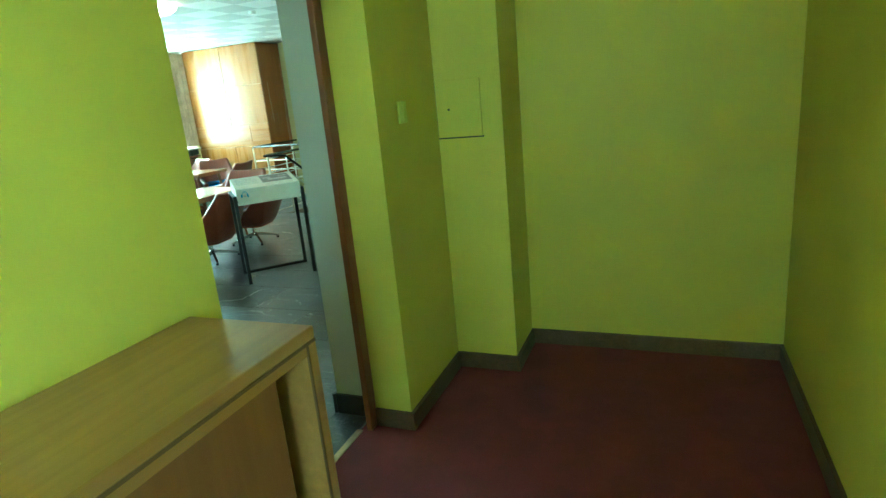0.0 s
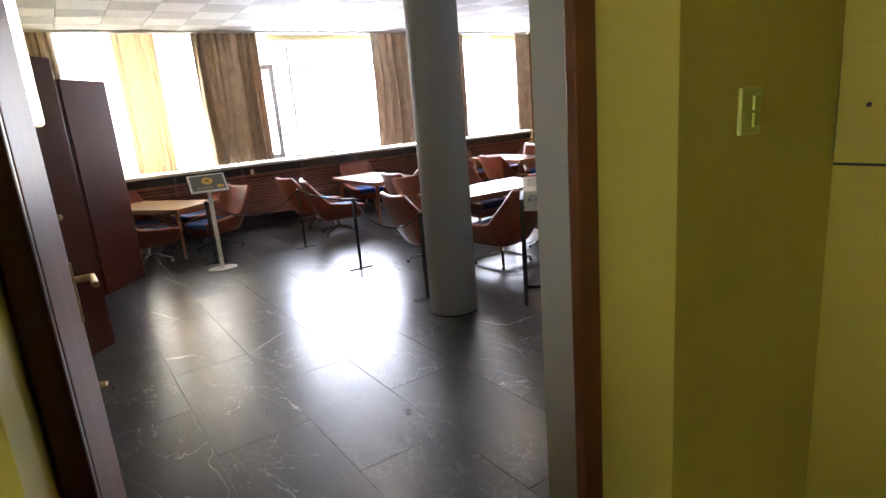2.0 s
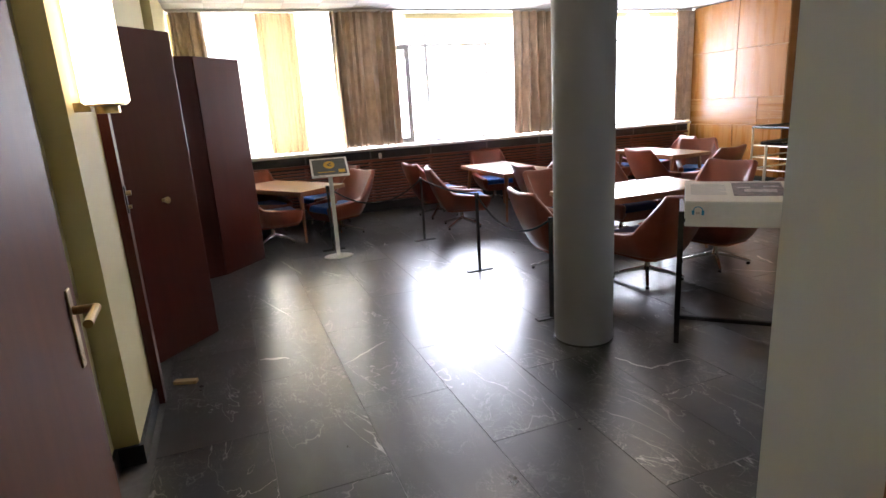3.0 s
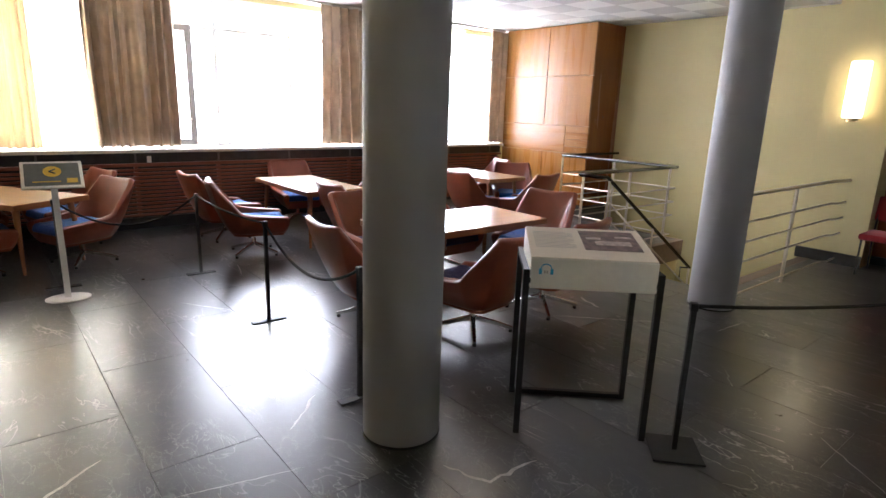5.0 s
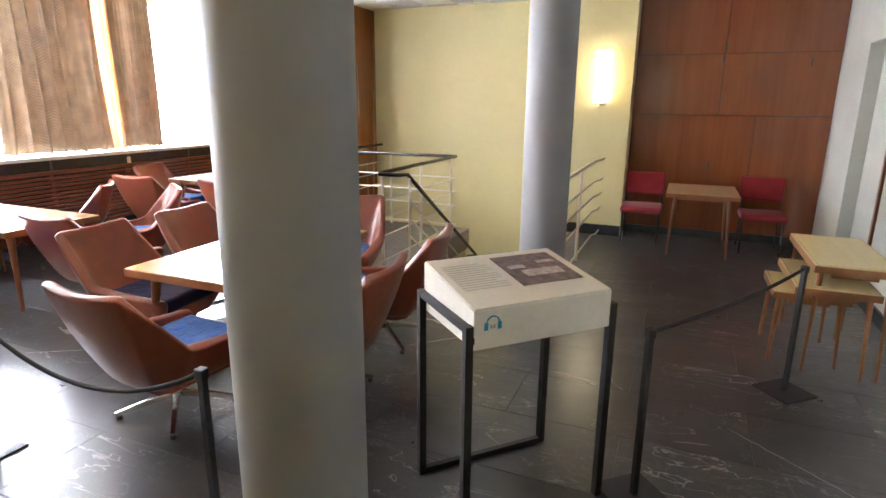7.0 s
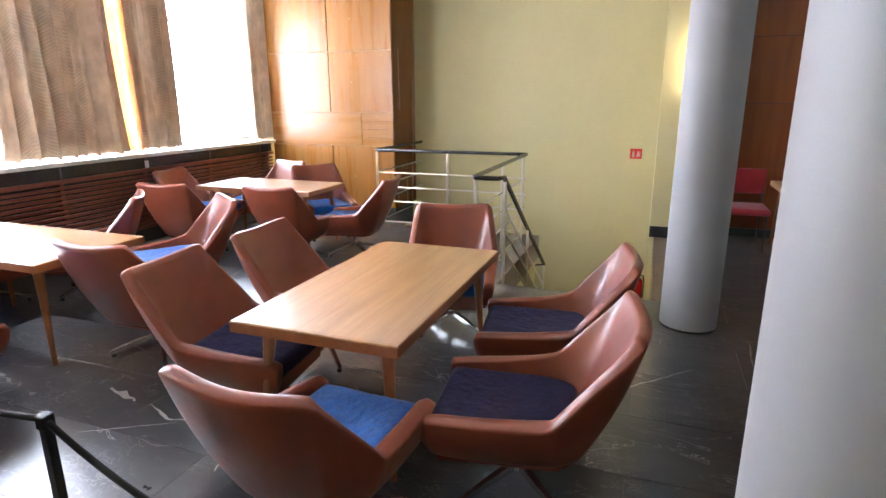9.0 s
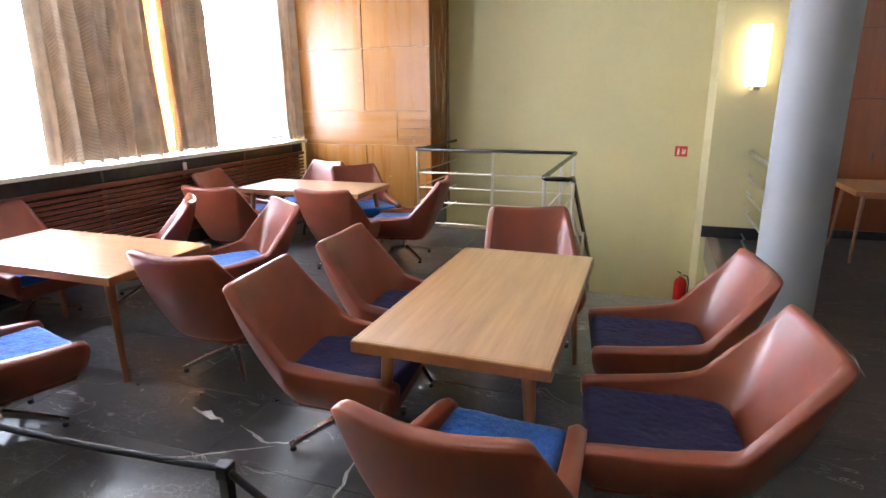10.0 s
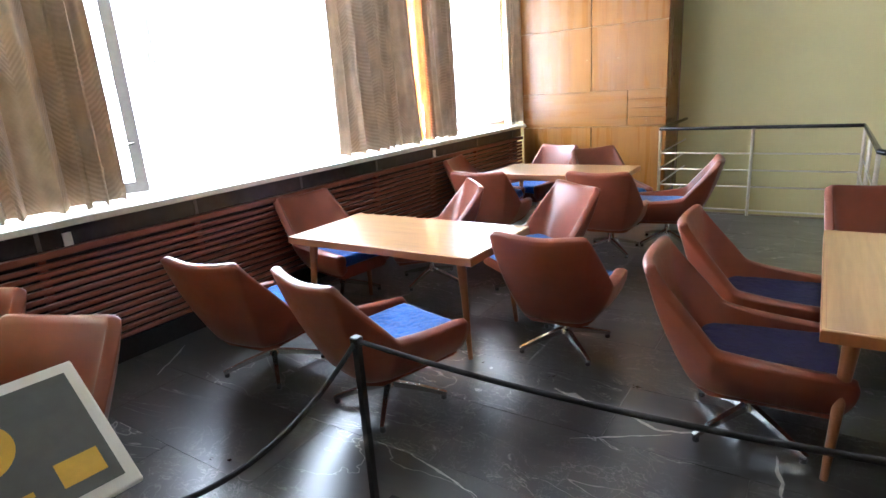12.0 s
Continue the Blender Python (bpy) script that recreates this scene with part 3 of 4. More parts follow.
# ---------- columns ----------
def column(x, y, r):
    c = thing("round_column", pose(x, y, 0), "smooth round grey-painted concrete column", "column", "columns of the hall")
    part("shaft", lathe([(r, 0.0), (r, 1.0), (r, 2.0), (r, CEIL - 0.016)], 64), M_PILLAR, c, "", True, 60)
    # dark ring stands in for the contact shade under the shaft
    part("foot_ring", lathe([(r + 0.004, 0.0), (r + 0.006, 0.004), (r + 0.006, 0.010), (r + 0.002, 0.013)], 64), M_BLACKSTONE, c, "thin dark ring standing in for the shade at the floor", True, 40)


column(-3.547, 3.892, 0.192)
column(-3.57, 7.22, 0.19)


# ---------- built-in cabinet ----------
def cabinet():
    c = thing("wall_cabinet", pose(-9.2, 10.19, 0), "tall honey-coloured veneer cabinet reaching the ceiling", "cabinet")
    part("body", boxes((0.0, 1.96, 0.03, 0.755, 0.08, 3.0)), M_HONEY_D, c, "sides coloured darker than the doors")
    part("plinth", boxes((0.02, 1.94, 0.05, 0.7, 0.0, 0.08)), M_BLACK, c)
    for z0, z1, xs in ((0.09, 0.93, (0.0, 1.0, 1.96)), (1.395, 2.19, (0.0, 1.0, 1.96)), (2.2, 3.0, (0.0, 1.0, 1.96)), (0.94, 1.385, (0.0, 1.48))):
        for a, b in zip(xs, xs[1:]):
            d = part("door", rbox(a + 0.004, b - 0.004, 0.0, 0.03, z0, z1, 0.003), M_HONEY if z1 - z0 > 0.5 else M_HONEY_X, c)
            if z1 - z0 > 0.5:
                part("keyhole", rod([(b - 0.06 if a < 0.5 else a + 0.35, 0.002, (z0 + z1) / 2), (b - 0.06 if a < 0.5 else a + 0.35, -0.004, (z0 + z1) / 2)], 0.009, 10), M_BRASS, d)
    for i in range(4):
        z = 0.94 + i * 0.112
        d = part("drawer", rbox(1.480, 1.956, 0.0, 0.03, z, z + 0.1095, 0.0015, 1), M_HONEY_X, c)
        part("keyhole", rod([(1.72, 0.002, z + 0.06), (1.72, -0.004, z + 0.06)], 0.008, 10), M_BRASS, d)
    for z in (0.9315, 1.3865, 2.1915):
        part("lipping", boxes((0.003, 1.957, 0.004, 0.029, z, z + 0.007)), M_LIP, c, "pale lipping strip")
    part("keyhole", rod([(1.958, 0.35, 1.55), (1.966, 0.35, 1.55)], 0.012, 10), M_BLACK, c)


cabinet()


def panelling():
    p = tagged(new("wood_panelling"), "glossy red-brown veneer wall panelling", "wall panel", "", "structure")
    p.matrix_basis = pose(-3.2, 10.3, 0)
    rows = ((0.1, 1.50, (0.0, 1.38, 2.14)), (1.506, 2.2, (0.0, 0.98, 2.14)), (2.206, CEIL - 0.016, (0.0, 0.98, 2.14)))
    for z0, z1, xs in rows:
        for a, b in zip(xs, xs[1:]):
            part("panel", rbox(a + 0.003, b - 0.003, 0.0, 0.03, z0, z1, 0.003), M_PANEL, p)
    part("backing", boxes((0.0, 2.14, 0.03, 0.06, 0, CEIL - 0.016)), M_BLACK, p)
    part("plinth", boxes((0.0, 2.14, 0.01, 0.03, 0, 0.095)), M_BLACKSTONE, p)
    for x, z in ((0.97, 2.26), (0.955, 2.1), (0.93, 0.86), (1.85, 2.05)):
        part("hinge", rbox(x, x + 0.016, -0.012, 0.0, z, z + 0.09, 0.003), M_BLACK, p)


panelling()


# ---------- wall lamps ----------
def sconce(m, label):
    s = thing("wall_lamp", m, label, "wall lamp", "wall lamps of the hall")
    part("shade", lathe([(0.085, 0.04), (0.095, 0.05), (0.095, 0.62), (0.085, 0.63)], 28), M_LAMP, s, "glowing opal glass shade", True, 50)
    part("bottom_cap", lathe([(0.05, 0.0), (0.05, 0.03), (0.08, 0.032), (0.08, 0.04)], 24), M_BRASS, s, "brass cap", True, 30)
    part("bracket", boxes((-0.03, 0.03, 0.06, 0.125, 0.01, 0.05)), M_BRASS, s)


sconce(pose(-3.53, 9.825, 1.6), "lit cylindrical opal wall lamp on a brass bracket")
sconce(pose(-3.45, 1.335, 1.64, 0, 0, 180), "lit cylindrical opal wall lamp on a brass bracket")


# ---------- railing round the stairs ----------
def railing():
    r = thing("stair_railing", pose(0, 0, 0), "slim steel stair railing with a black handrail", "railing")
    path = [(-7.14, 10.94), (-7.14, 9.47), (-5.25, 9.47), (-5.25, 7.47)]
    bend = [(-5.25, 7.47), (-5.22, 7.40), (-5.12, 7.40), (-5.06, 7.47), (-5.05, 7.66), (-5.05, 9.77)]
    zs = [0.955, 0.955, 0.955, 0.945, 0.93, -0.41]
    part("handrail", rod([(x, y, 0.955) for x, y in path], 0.02, 10), M_RAILTOP, r, "", True, 60)
    part("handrail", rod([(*p, z) for p, z in zip(bend, zs)], 0.02, 10), M_RAILTOP, r, "", True, 60)
    for k in range(4):
        z = 0.68 - k * 0.18 if k < 3 else 0.06
        part("rail", rod([(x, y, z) for x, y in path], 0.009, 8), M_STEEL, r, "", True, 60)
        if k < 3:
            part("rail", rod([(-5.05, 7.7, z - 0.02), (-5.05, 9.75, z - 1.35)], 0.011, 8), M_STEEL, r, "", True, 60)
    for x, y in ((-7.14, 9.47), (-6.2, 9.47), (-5.25, 9.3), (-5.25, 8.4), (-5.25, 7.5)):
        part("post", rod([(x, y, -0.0), (x, y, 0.94)], 0.016, 10), M_STEEL, r, "", True, 60)
    for y in (7.7, 8.7, 9.75):
        z = 0.93 - (y - 7.66) * 0.635
        part("post", rod([(-5.05, y, z - 1.12), (-5.05, y, z)], 0.013, 10), M_STEEL, r, "", True, 60)
    part("end_bar", rod([(-5.05, 9.77, -0.41), (-5.18, 9.77, -0.43), (-5.18, 9.77, -0.6)], 0.012, 8), M_BLACK, r, "", True, 60)


def side_railing():
    r = thing("stair_railing", pose(0, 0, 0), "slim steel railing along the stair edge beside a column", "railing")
    part("handrail", rod([(-3.5, 7.38, 0.965), (-3.5, 9.62, 0.965), (-3.46, 9.72, 0.965), (-3.46, 9.949, 0.965)], 0.018, 10), M_STEEL, r, "", True, 60)
    for z in (0.72, 0.54, 0.36, 0.06):
        part("rail", rod([(-3.5, 7.38, z), (-3.5, 9.6, z), (-3.46, 9.7, z), (-3.46, 9.949, z)], 0.010, 8), M_STEEL, r, "", True, 60)
    for y in (7.44, 8.55):
        part("post", rod([(-3.5, y, 0.0), (-3.5, y, 0.96)], 0.016, 10), M_STEEL, r, "", True, 60)


railing()
side_railing()


# ---------- tables ----------
def table(x, y, rz, w, d, h, label, leg_mat, top_mat, edge_mat, group="", name="club_table", inset=0.13, splay=0.05, foot=0.0145, thigh=0.031):
    t = thing(name, pose(x, y, 0, 0, 0, rz), label, "table", group)
    part("tabletop", rbox(-w / 2, w / 2, -d / 2, d / 2, h - 0.035, h, 0.005), top_mat, t)
    part("edge_band", boxes((-w / 2 - 0.002, w / 2 + 0.002, -d / 2 - 0.002, d / 2 + 0.002, h - 0.05, h - 0.007)), edge_mat, t)
    e = 0.012
    part("inlay_line", boxes((-w / 2 + e, w / 2 - e, -d / 2 + e, -d / 2 + e + 0.003, h - 0.002, h + 0.0004), (-w / 2 + e, w / 2 - e, d / 2 - e - 0.003, d / 2 - e, h - 0.002, h + 0.0004),
                             (-w / 2 + e, -w / 2 + e + 0.003, -d / 2 + e + 0.003, d / 2 - e - 0.003, h - 0.002, h + 0.0004), (w / 2 - e - 0.003, w / 2 - e, -d / 2 + e + 0.003, d / 2 - e - 0.003, h - 0.002, h + 0.0004)),
         edge_mat, t, "thin dark line along the lipping")
    part("apron", boxes((-w / 2 + inset, w / 2 - inset, -d / 2 + 0.1, d / 2 - 0.1, h - 0.085, h - 0.05)), edge_mat, t)
    for sx in (-1, 1):
        for sy in (-1, 1):
            px, py = sx * (w / 2 - inset), sy * (d / 2 - inset * 0.8)
            part("leg", rod([(px + sx * splay, py + sy * splay * 0.7, 0), (px + sx * splay * 0.4, py + sy * splay * 0.28, h * 0.6), (px, py, h - 0.05)], foot, 14, thigh), leg_mat, t, "", True, 60)
    return t


LOW = "low veneered club table with tapered splayed legs"
GT = "club tables"
table(-5.137, 5.595, 90, 1.49, 0.78, 0.66, LOW, M_LEG, M_TABLE, M_TABLE_EDGE, GT)
table(-7.875, 5.525, 0, 1.46, 0.76, 0.66, LOW, M_LEG, M_TABLE, M_TABLE_EDGE, GT)
table(-7.86, 8.28, 0, 1.44, 0.72, 0.66, LOW, M_LEG, M_TABLE, M_TABLE_EDGE, GT)
table(-8.34, 2.50, 33, 1.44, 0.74, 0.66, LOW, M_LEG, M_TABLE, M_TABLE_EDGE, GT)


# ---------- swivel armchairs ----------
def chair_shell():
    half = [((0.225, 0.29), (0.285, 0.345, 0.42)), ((0.225, 0.15), (0.300, 0.18, 0.43)), ((0.215, 0.0), (0.315, 0.0, 0.445)), ((0.205, -0.10), (0.325, -0.115, 0.46)),
            ((0.20, -0.13), (0.33, -0.155, 0.48)), ((0.195, -0.16), (0.325, -0.20, 0.535)), ((0.17, -0.21), (0.305, -0.32, 0.67)), ((0.158, -0.222), (0.285, -0.42, 0.785)),
            ((0.145, -0.23), (0.262, -0.435, 0.80)), ((0.08, -0.24), (0.14, -0.46, 0.787)), ((0.0, -0.245), (0.0, -0.472, 0.778))]
    cols = half + [((-b[0], b[1]), (-r[0], *r[1:])) for b, r in half[-2::-1]]
    nv = 5
    g = []
    for (bx, by), (rx, ry, rz) in cols:
        line = []
        for j in range(nv + 1):
            v = j / nv
            k = math.sin(math.pi * v) * 0.025
            p = Vector((bx + (rx - bx) * v, by + (ry - by) * v, 0.235 + (rz - 0.235) * v))
            out = Vector((p.x, p.y - 0.1, 0)).normalized()
            line.append(p + out * k)
        g.append(line)
    nc = len(g)
    inner = []
    for i in range(nc):
        line = []
        for j in range(nv + 1):
            du = g[min(i + 1, nc - 1)][j] - g[max(i - 1, 0)][j]
            dv = g[i][min(j + 1, nv)] - g[i][max(j - 1, 0)]
            n = du.cross(dv).normalized()
            if n.dot(Vector((0, 0.1, 0.75)) - g[i][j]) < 0:
                n = -n
            line.append(g[i][j] + n * (0.07 if min(i, nc - 1 - i) < 4 else 0.05))
        inner.append(line)
    for _ in range(3):
        for j in range(nv):
            col = [l[j] for l in inner]
            for i in range(4, nc - 4):
                inner[i][j] = col[i] * 0.5 + (col[i - 1] + col[i + 1]) * 0.25
    bm = bmesh.new()
    vo = [[bm.verts.new(p) for p in l] for l in g]
    vi = [[bm.verts.new(p) for p in l] for l in inner]
    vm = [bm.verts.new((g[i][nv] + inner[i][nv]) / 2 + (g[i][nv] - g[i][nv - 1]).normalized() * 0.012) for i in range(nc)]
    for i in range(nc - 1):
        for j in range(nv):
            bm.faces.new((vo[i][j], vo[i + 1][j], vo[i + 1][j + 1], vo[i][j + 1]))
            bm.faces.new((vi[i][j], vi[i][j + 1], vi[i + 1][j + 1], vi[i + 1][j]))
        bm.faces.new((vo[i][nv], vo[i + 1][nv], vm[i + 1], vm[i]))
        bm.faces.new((vm[i], vm[i + 1], vi[i + 1][nv], vi[i][nv]))
        bm.faces.new((vo[i][0], vi[i][0], vi[i + 1][0], vo[i + 1][0]))
    for e in (0, nc - 1):
        for j in range(nv):
            bm.faces.new((vo[e][j], vo[e][j + 1], vi[e][j + 1], vi[e][j]))
        bm.faces.new((vo[e][nv], vm[e], vi[e][nv]))
    ce = bm.edges.layers.float.new("crease_edge")
    for i in range(nc - 1):
        bm.edges.get((vo[i][nv], vo[i + 1][nv]))[ce] = 0.7
        bm.edges.get((vi[i][nv], vi[i + 1][nv]))[ce] = 0.6
    for i in (4, 7, nc - 5, nc - 8):
        for j in range(nv):
            bm.edges.get((vo[i][j], vo[i][j + 1]))[ce] = 0.4
    for e in (0, nc - 1):
        for j in range(nv):
            bm.edges.get((vo[e][j], vo[e][j + 1]))[ce] = 0.6
            bm.edges.get((vi[e][j], vi[e][j + 1]))[ce] = 0.6
    return bm


def plush_cushion():
    """Loose plush pad: rounded rim, slight dish, tufted pile on top."""
    bm = bmesh.new()
    n = 44
    top, low = [], []
    for j in range(n + 1):
        line = []
        for i in range(n + 1):
            u, v = 2 * i / n - 1, 2 * j / n - 1
            y = 0.052 + 0.28 * v
            half = 0.232 * (1 - 0.30 * max(0.0, (-v - 0.25) / 0.75) ** 2.4)
            x = half * u * (1 - 0.05 * max(0.0, abs(v) - 0.8) * 5 * abs(u))
            rim = min(1.0, (1 - max(abs(u), abs(v))) / 0.16)
            h = 0.352 + 0.06 * math.sqrt(max(0.0, 1 - (1 - rim) ** 2)) - 0.012 * math.exp(-2.2 * (u * u + (v + 0.1) ** 2))
            p = Vector((x, y, 0))
            pile = 0.005 * noise.noise(p * 55) + 0.0035 * noise.noise(p * 135 + Vector((3, 1, 7))) + 0.003 * noise.noise(p * 14)
            line.append(bm.verts.new((x + 0.003 * noise.noise(p * 90), y + 0.003 * noise.noise(p * 90 + Vector((9, 0, 0))), h + pile * (0.4 + 0.6 * rim))))
        top.append(line)
    for a, b in zip(top, top[1:]):
        for i in range(n):
            bm.faces.new((a[i], a[i + 1], b[i + 1], b[i]))
    ring = top[0][:] + [r[-1] for r in top[1:]] + top[-1][-2::-1] + [r[0] for r in top[-2:0:-1]]
    for p in ring:
        low.append(bm.verts.new((p.co.x * 0.97, 0.052 + (p.co.y - 0.052) * 0.97, 0.332)))
    for k in range(len(ring)):
        m = (k + 1) % len(ring)
        bm.faces.new((ring[k], low[k], low[m], ring[m]))
    bm.faces.new(low[::-1])
    return bm


def build_chair(cushion, label):
    c = thing("swivel_armchair", pose(0, 0, 0), label, "armchair", "swivel armchairs")
    s = part("shell", chair_shell(), M_LEATHER, c, "", True, 180)
    s.modifiers.new("smooth", "SUBSURF").levels = 2
    s.modifiers["smooth"].render_levels = 2
    sb = prism([(-0.235, 0.30), (-0.205, -0.17), (-0.14, -0.23), (0.14, -0.23), (0.205, -0.17), (0.235, 0.30)], 0.225, 0.345)
    bmesh.ops.bevel(sb, geom=sb.edges[:], offset=0.018, segments=2, affect="EDGES")
    part("seat_frame", sb, M_LEATHER, c, "", True, 50)
    part("seat_cushion", plush_cushion(), cushion, c, "shaggy plush seat cushion", True, 180)
    part("column", lathe([(0.035, 0.09), (0.03, 0.11), (0.022, 0.12), (0.022, 0.2), (0.07, 0.215), (0.07, 0.226)], 18), M_CHROME, c, "", True, 40)
    for k in range(4):
        a = math.pi / 4 + k * math.pi / 2
        lg = bmesh.new()
        tube(lg, [(0.02 * math.cos(a), 0.02 * math.sin(a), 0.105), (0.16 * math.cos(a), 0.16 * math.sin(a), 0.072), (0.30 * math.cos(a), 0.30 * math.sin(a), 0.03)], 0.022, 4, 0.014, True)
        leg = part("leg", lg, M_CHROME, c)
        gd = lathe([(0.014, 0.0), (0.016, 0.004), (0.014, 0.022)], 10)
        bmesh.ops.translate(gd, verts=gd.verts[:], vec=(0.285 * math.cos(a), 0.285 * math.sin(a), 0))
        part("glide", gd, M_BLACK, leg)
    return c


BLUE_L = "chestnut leatherette swivel armchair with bright blue seat cushion"
NAVY_L = "chestnut leatherette swivel armchair with dark navy seat cushion"
CHAIRS = {
    "blue": [(-4.92, 4.605, -3), (-5.15, 6.62, 197), (-7.35, 6.37, 145), (-6.79, 5.63, 2), (-8.77, 5.79, -97), (-7.37, 4.62, -14), (-8.25, 4.61, 7), (-8.26, 6.33, 132),
             (-8.28, 7.54, 7), (-7.16, 7.70, 2), (-8.41, 8.90, 163), (-7.46, 8.72, 228), (-6.75, 8.15, 98), (-8.66, 8.12, -80), (-7.90, 3.10, 203), (-7.88, 2.22, 8), (-8.72, 2.2, -75), (-8.76, 3.1, 198)],
    "navy": [(-5.75, 5.19, -84), (-5.75, 5.92, -88), (-4.37, 5.90, 98), (-4.32, 5.08, 96)],
}
for key, mat_c, lab in (("blue", M_BLUE, BLUE_L), ("navy", M_NAVY, NAVY_L)):
    first = build_chair(mat_c, lab)
    for k, (x, y, a) in enumerate(CHAIRS[key]):
        if k == 0:
            first.matrix_basis = pose(x, y, 0, 0, 0, a)
        else:
            copy_thing(first, pose(x, y, 0, 0, 0, a))


# ---------- barrier posts and cords ----------
def barrier_post(x, y, rz, bar, h=0.765):
    p = thing("barrier_post", pose(x, y, 0, 0, 0, rz), "slim black metal barrier post on a flat foot", "barrier post", "barrier posts")
    if bar:
        part("foot", rbox(-0.03, 0.03, -0.13, 0.13, 0, 0.01, 0.002, 1), M_BLACK, p)
    else:
        part("foot", rbox(-0.12, 0.12, -0.12, 0.12, 0, 0.01, 0.002, 1), M_BLACK, p)
    part("stem", boxes((-0.012, 0.012, -0.012, 0.012, 0.01, h - 0.03)), M_BLACK, p)
    part("cord_clip", rbox(-0.017, 0.017, -0.017, 0.017, h - 0.04, h, 0.004), M_BLACK, p)


def cord(a, b, sag):
    pts = []
    for i in range(25):
        u = i / 24
        pts.append((a[0] + (b[0] - a[0]) * u, a[1] + (b[1] - a[1]) * u, a[2] + (b[2] - a[2]) * u - sag * 4 * u * (1 - u)))
    tagged(part("hanging_rope", rod(pts, 0.009, 8), M_ROPE, None, "", True, 60), "black rope hanging between two posts", "rope", "barrier ropes")


POSTS = [(-3.945, 3.89, 0, True), (-5.35, 3.945, 0, True), (-6.875, 3.91, 0, True), (-7.05, 2.83, 0, True)]
for p in POSTS:
    barrier_post(*p)
for (x0, y0, *_), (x1, y1, *_), sg in zip(POSTS, POSTS[1:], (0.2, 0.035, 0.24)):
    cord((x0, y0, 0.75), (x1, y1, 0.75), sg)
barrier_post(-2.6, 4.86, 42, False)
barrier_post(-1.87, 6.16, 42, False)
cord((-2.6, 4.86, 0.75), (-1.87, 6.16, 0.75), 0.03)


# ---------- audio lectern ----------
def lectern():
    ang = math.degrees(math.atan2(0.46, 0.43))
    l = thing("audio_lectern", pose(-3.18, 4.35, 0, 0, 0, ang), "white exhibit desk on a black steel frame", "display stand")
    W, D = 0.63, 0.43
    for x, y in ((0.0, 0.0), (W, 0.0), (0.0, D), (W, D)):
        part("leg", boxes((x - 0.015, x + 0.015, y - 0.015, y + 0.015, 0, 0.868)), M_BLACK, l)
    part("floor_bar", boxes((0.015, W - 0.015, D - 0.013, D + 0.013, 0, 0.026)), M_BLACK, l)
    for y in (0.0, D):
        part("top_bar", boxes((0.015, W - 0.015, y - 0.011, y + 0.011, 0.80, 0.824)), M_BLACK, l)
    for x in (0.0, W):
        part("side_bar", boxes((x - 0.013, x + 0.013, 0.015, D - 0.015, 0.842, 0.867)), M_BLACK, l)
    bm = bmesh.new()
    vs = [bm.verts.new(p) for p in ((0.017, -0.014, 0.775), (W - 0.017, -0.014, 0.775), (W - 0.017, D + 0.014, 0.775), (0.017, D + 0.014, 0.775),
                                    (0.017, -0.014, 0.925), (W - 0.017, -0.014, 0.925), (W - 0.017, D + 0.014, 0.985), (0.017, D + 0.014, 0.985))]
    for f in ((0, 3, 2, 1), (4, 5, 6, 7), (0, 1, 5, 4), (1, 2, 6, 5), (2, 3, 7, 6), (3, 0, 4, 7)):
        bm.faces.new([vs[i] for i in f])
    bmesh.ops.bevel(bm, geom=bm.edges[:], offset=0.004, segments=2, affect="EDGES")
    part("desk_box", bm, M_LECT, l)
    tilt = math.degrees(math.atan2(0.06, D + 0.028))
    top = part("top_sheet", boxes((0.02, W - 0.02, 0.0, D + 0.01, 0.0, 0.003)), M_LECTTOP, l, "cream printed top sheet")
    top.matrix_basis = pose(0, -0.01, 0.9265, tilt, 0, 0)
    ph = part("photo_print", boxes((W * 0.46, W - 0.06, 0.12, D - 0.03, 0.004, 0.006)), M_PHOTO, top, "dark printed photograph")
    part("photo_scene", boxes((W * 0.56, W - 0.10, 0.19, 0.25, 0.0062, 0.0068), (W * 0.50, W * 0.62, 0.27, 0.30, 0.0062, 0.0068), (W * 0.74, W - 0.08, 0.30, 0.325, 0.0062, 0.0068)), M_PHOTO_L, top, "paler part of the photograph")
    for i in range(12):
        part("text_line", boxes((0.05, W * 0.40 - 0.035 * (i % 4 == 3), 0.14 + i * 0.02, 0.146 + i * 0.02, 0.0035, 0.004)), M_TEXT, top)
    part("number", boxes((0.080, 0.088, -0.0165, -0.0145, 0.852, 0.866), (0.092, 0.100, -0.0165, -0.0145, 0.852, 0.866)), M_TEXT, l)
    hp = bmesh.new()
    arc = [(0.09 + 0.026 * math.cos(a), -0.0165, 0.872 + 0.026 * math.sin(a)) for a in [math.pi * k / 12 for k in range(13)]]
    tube(hp, arc, 0.003, 6)
    box(hp, 0.056, 0.070, -0.0185, -0.0145, 0.848, 0.875)
    box(hp, 0.110, 0.124, -0.0185, -0.0145, 0.848, 0.875)
    part("headphone_symbol", hp, M_CYAN, l, "cyan headphone symbol")


lectern()


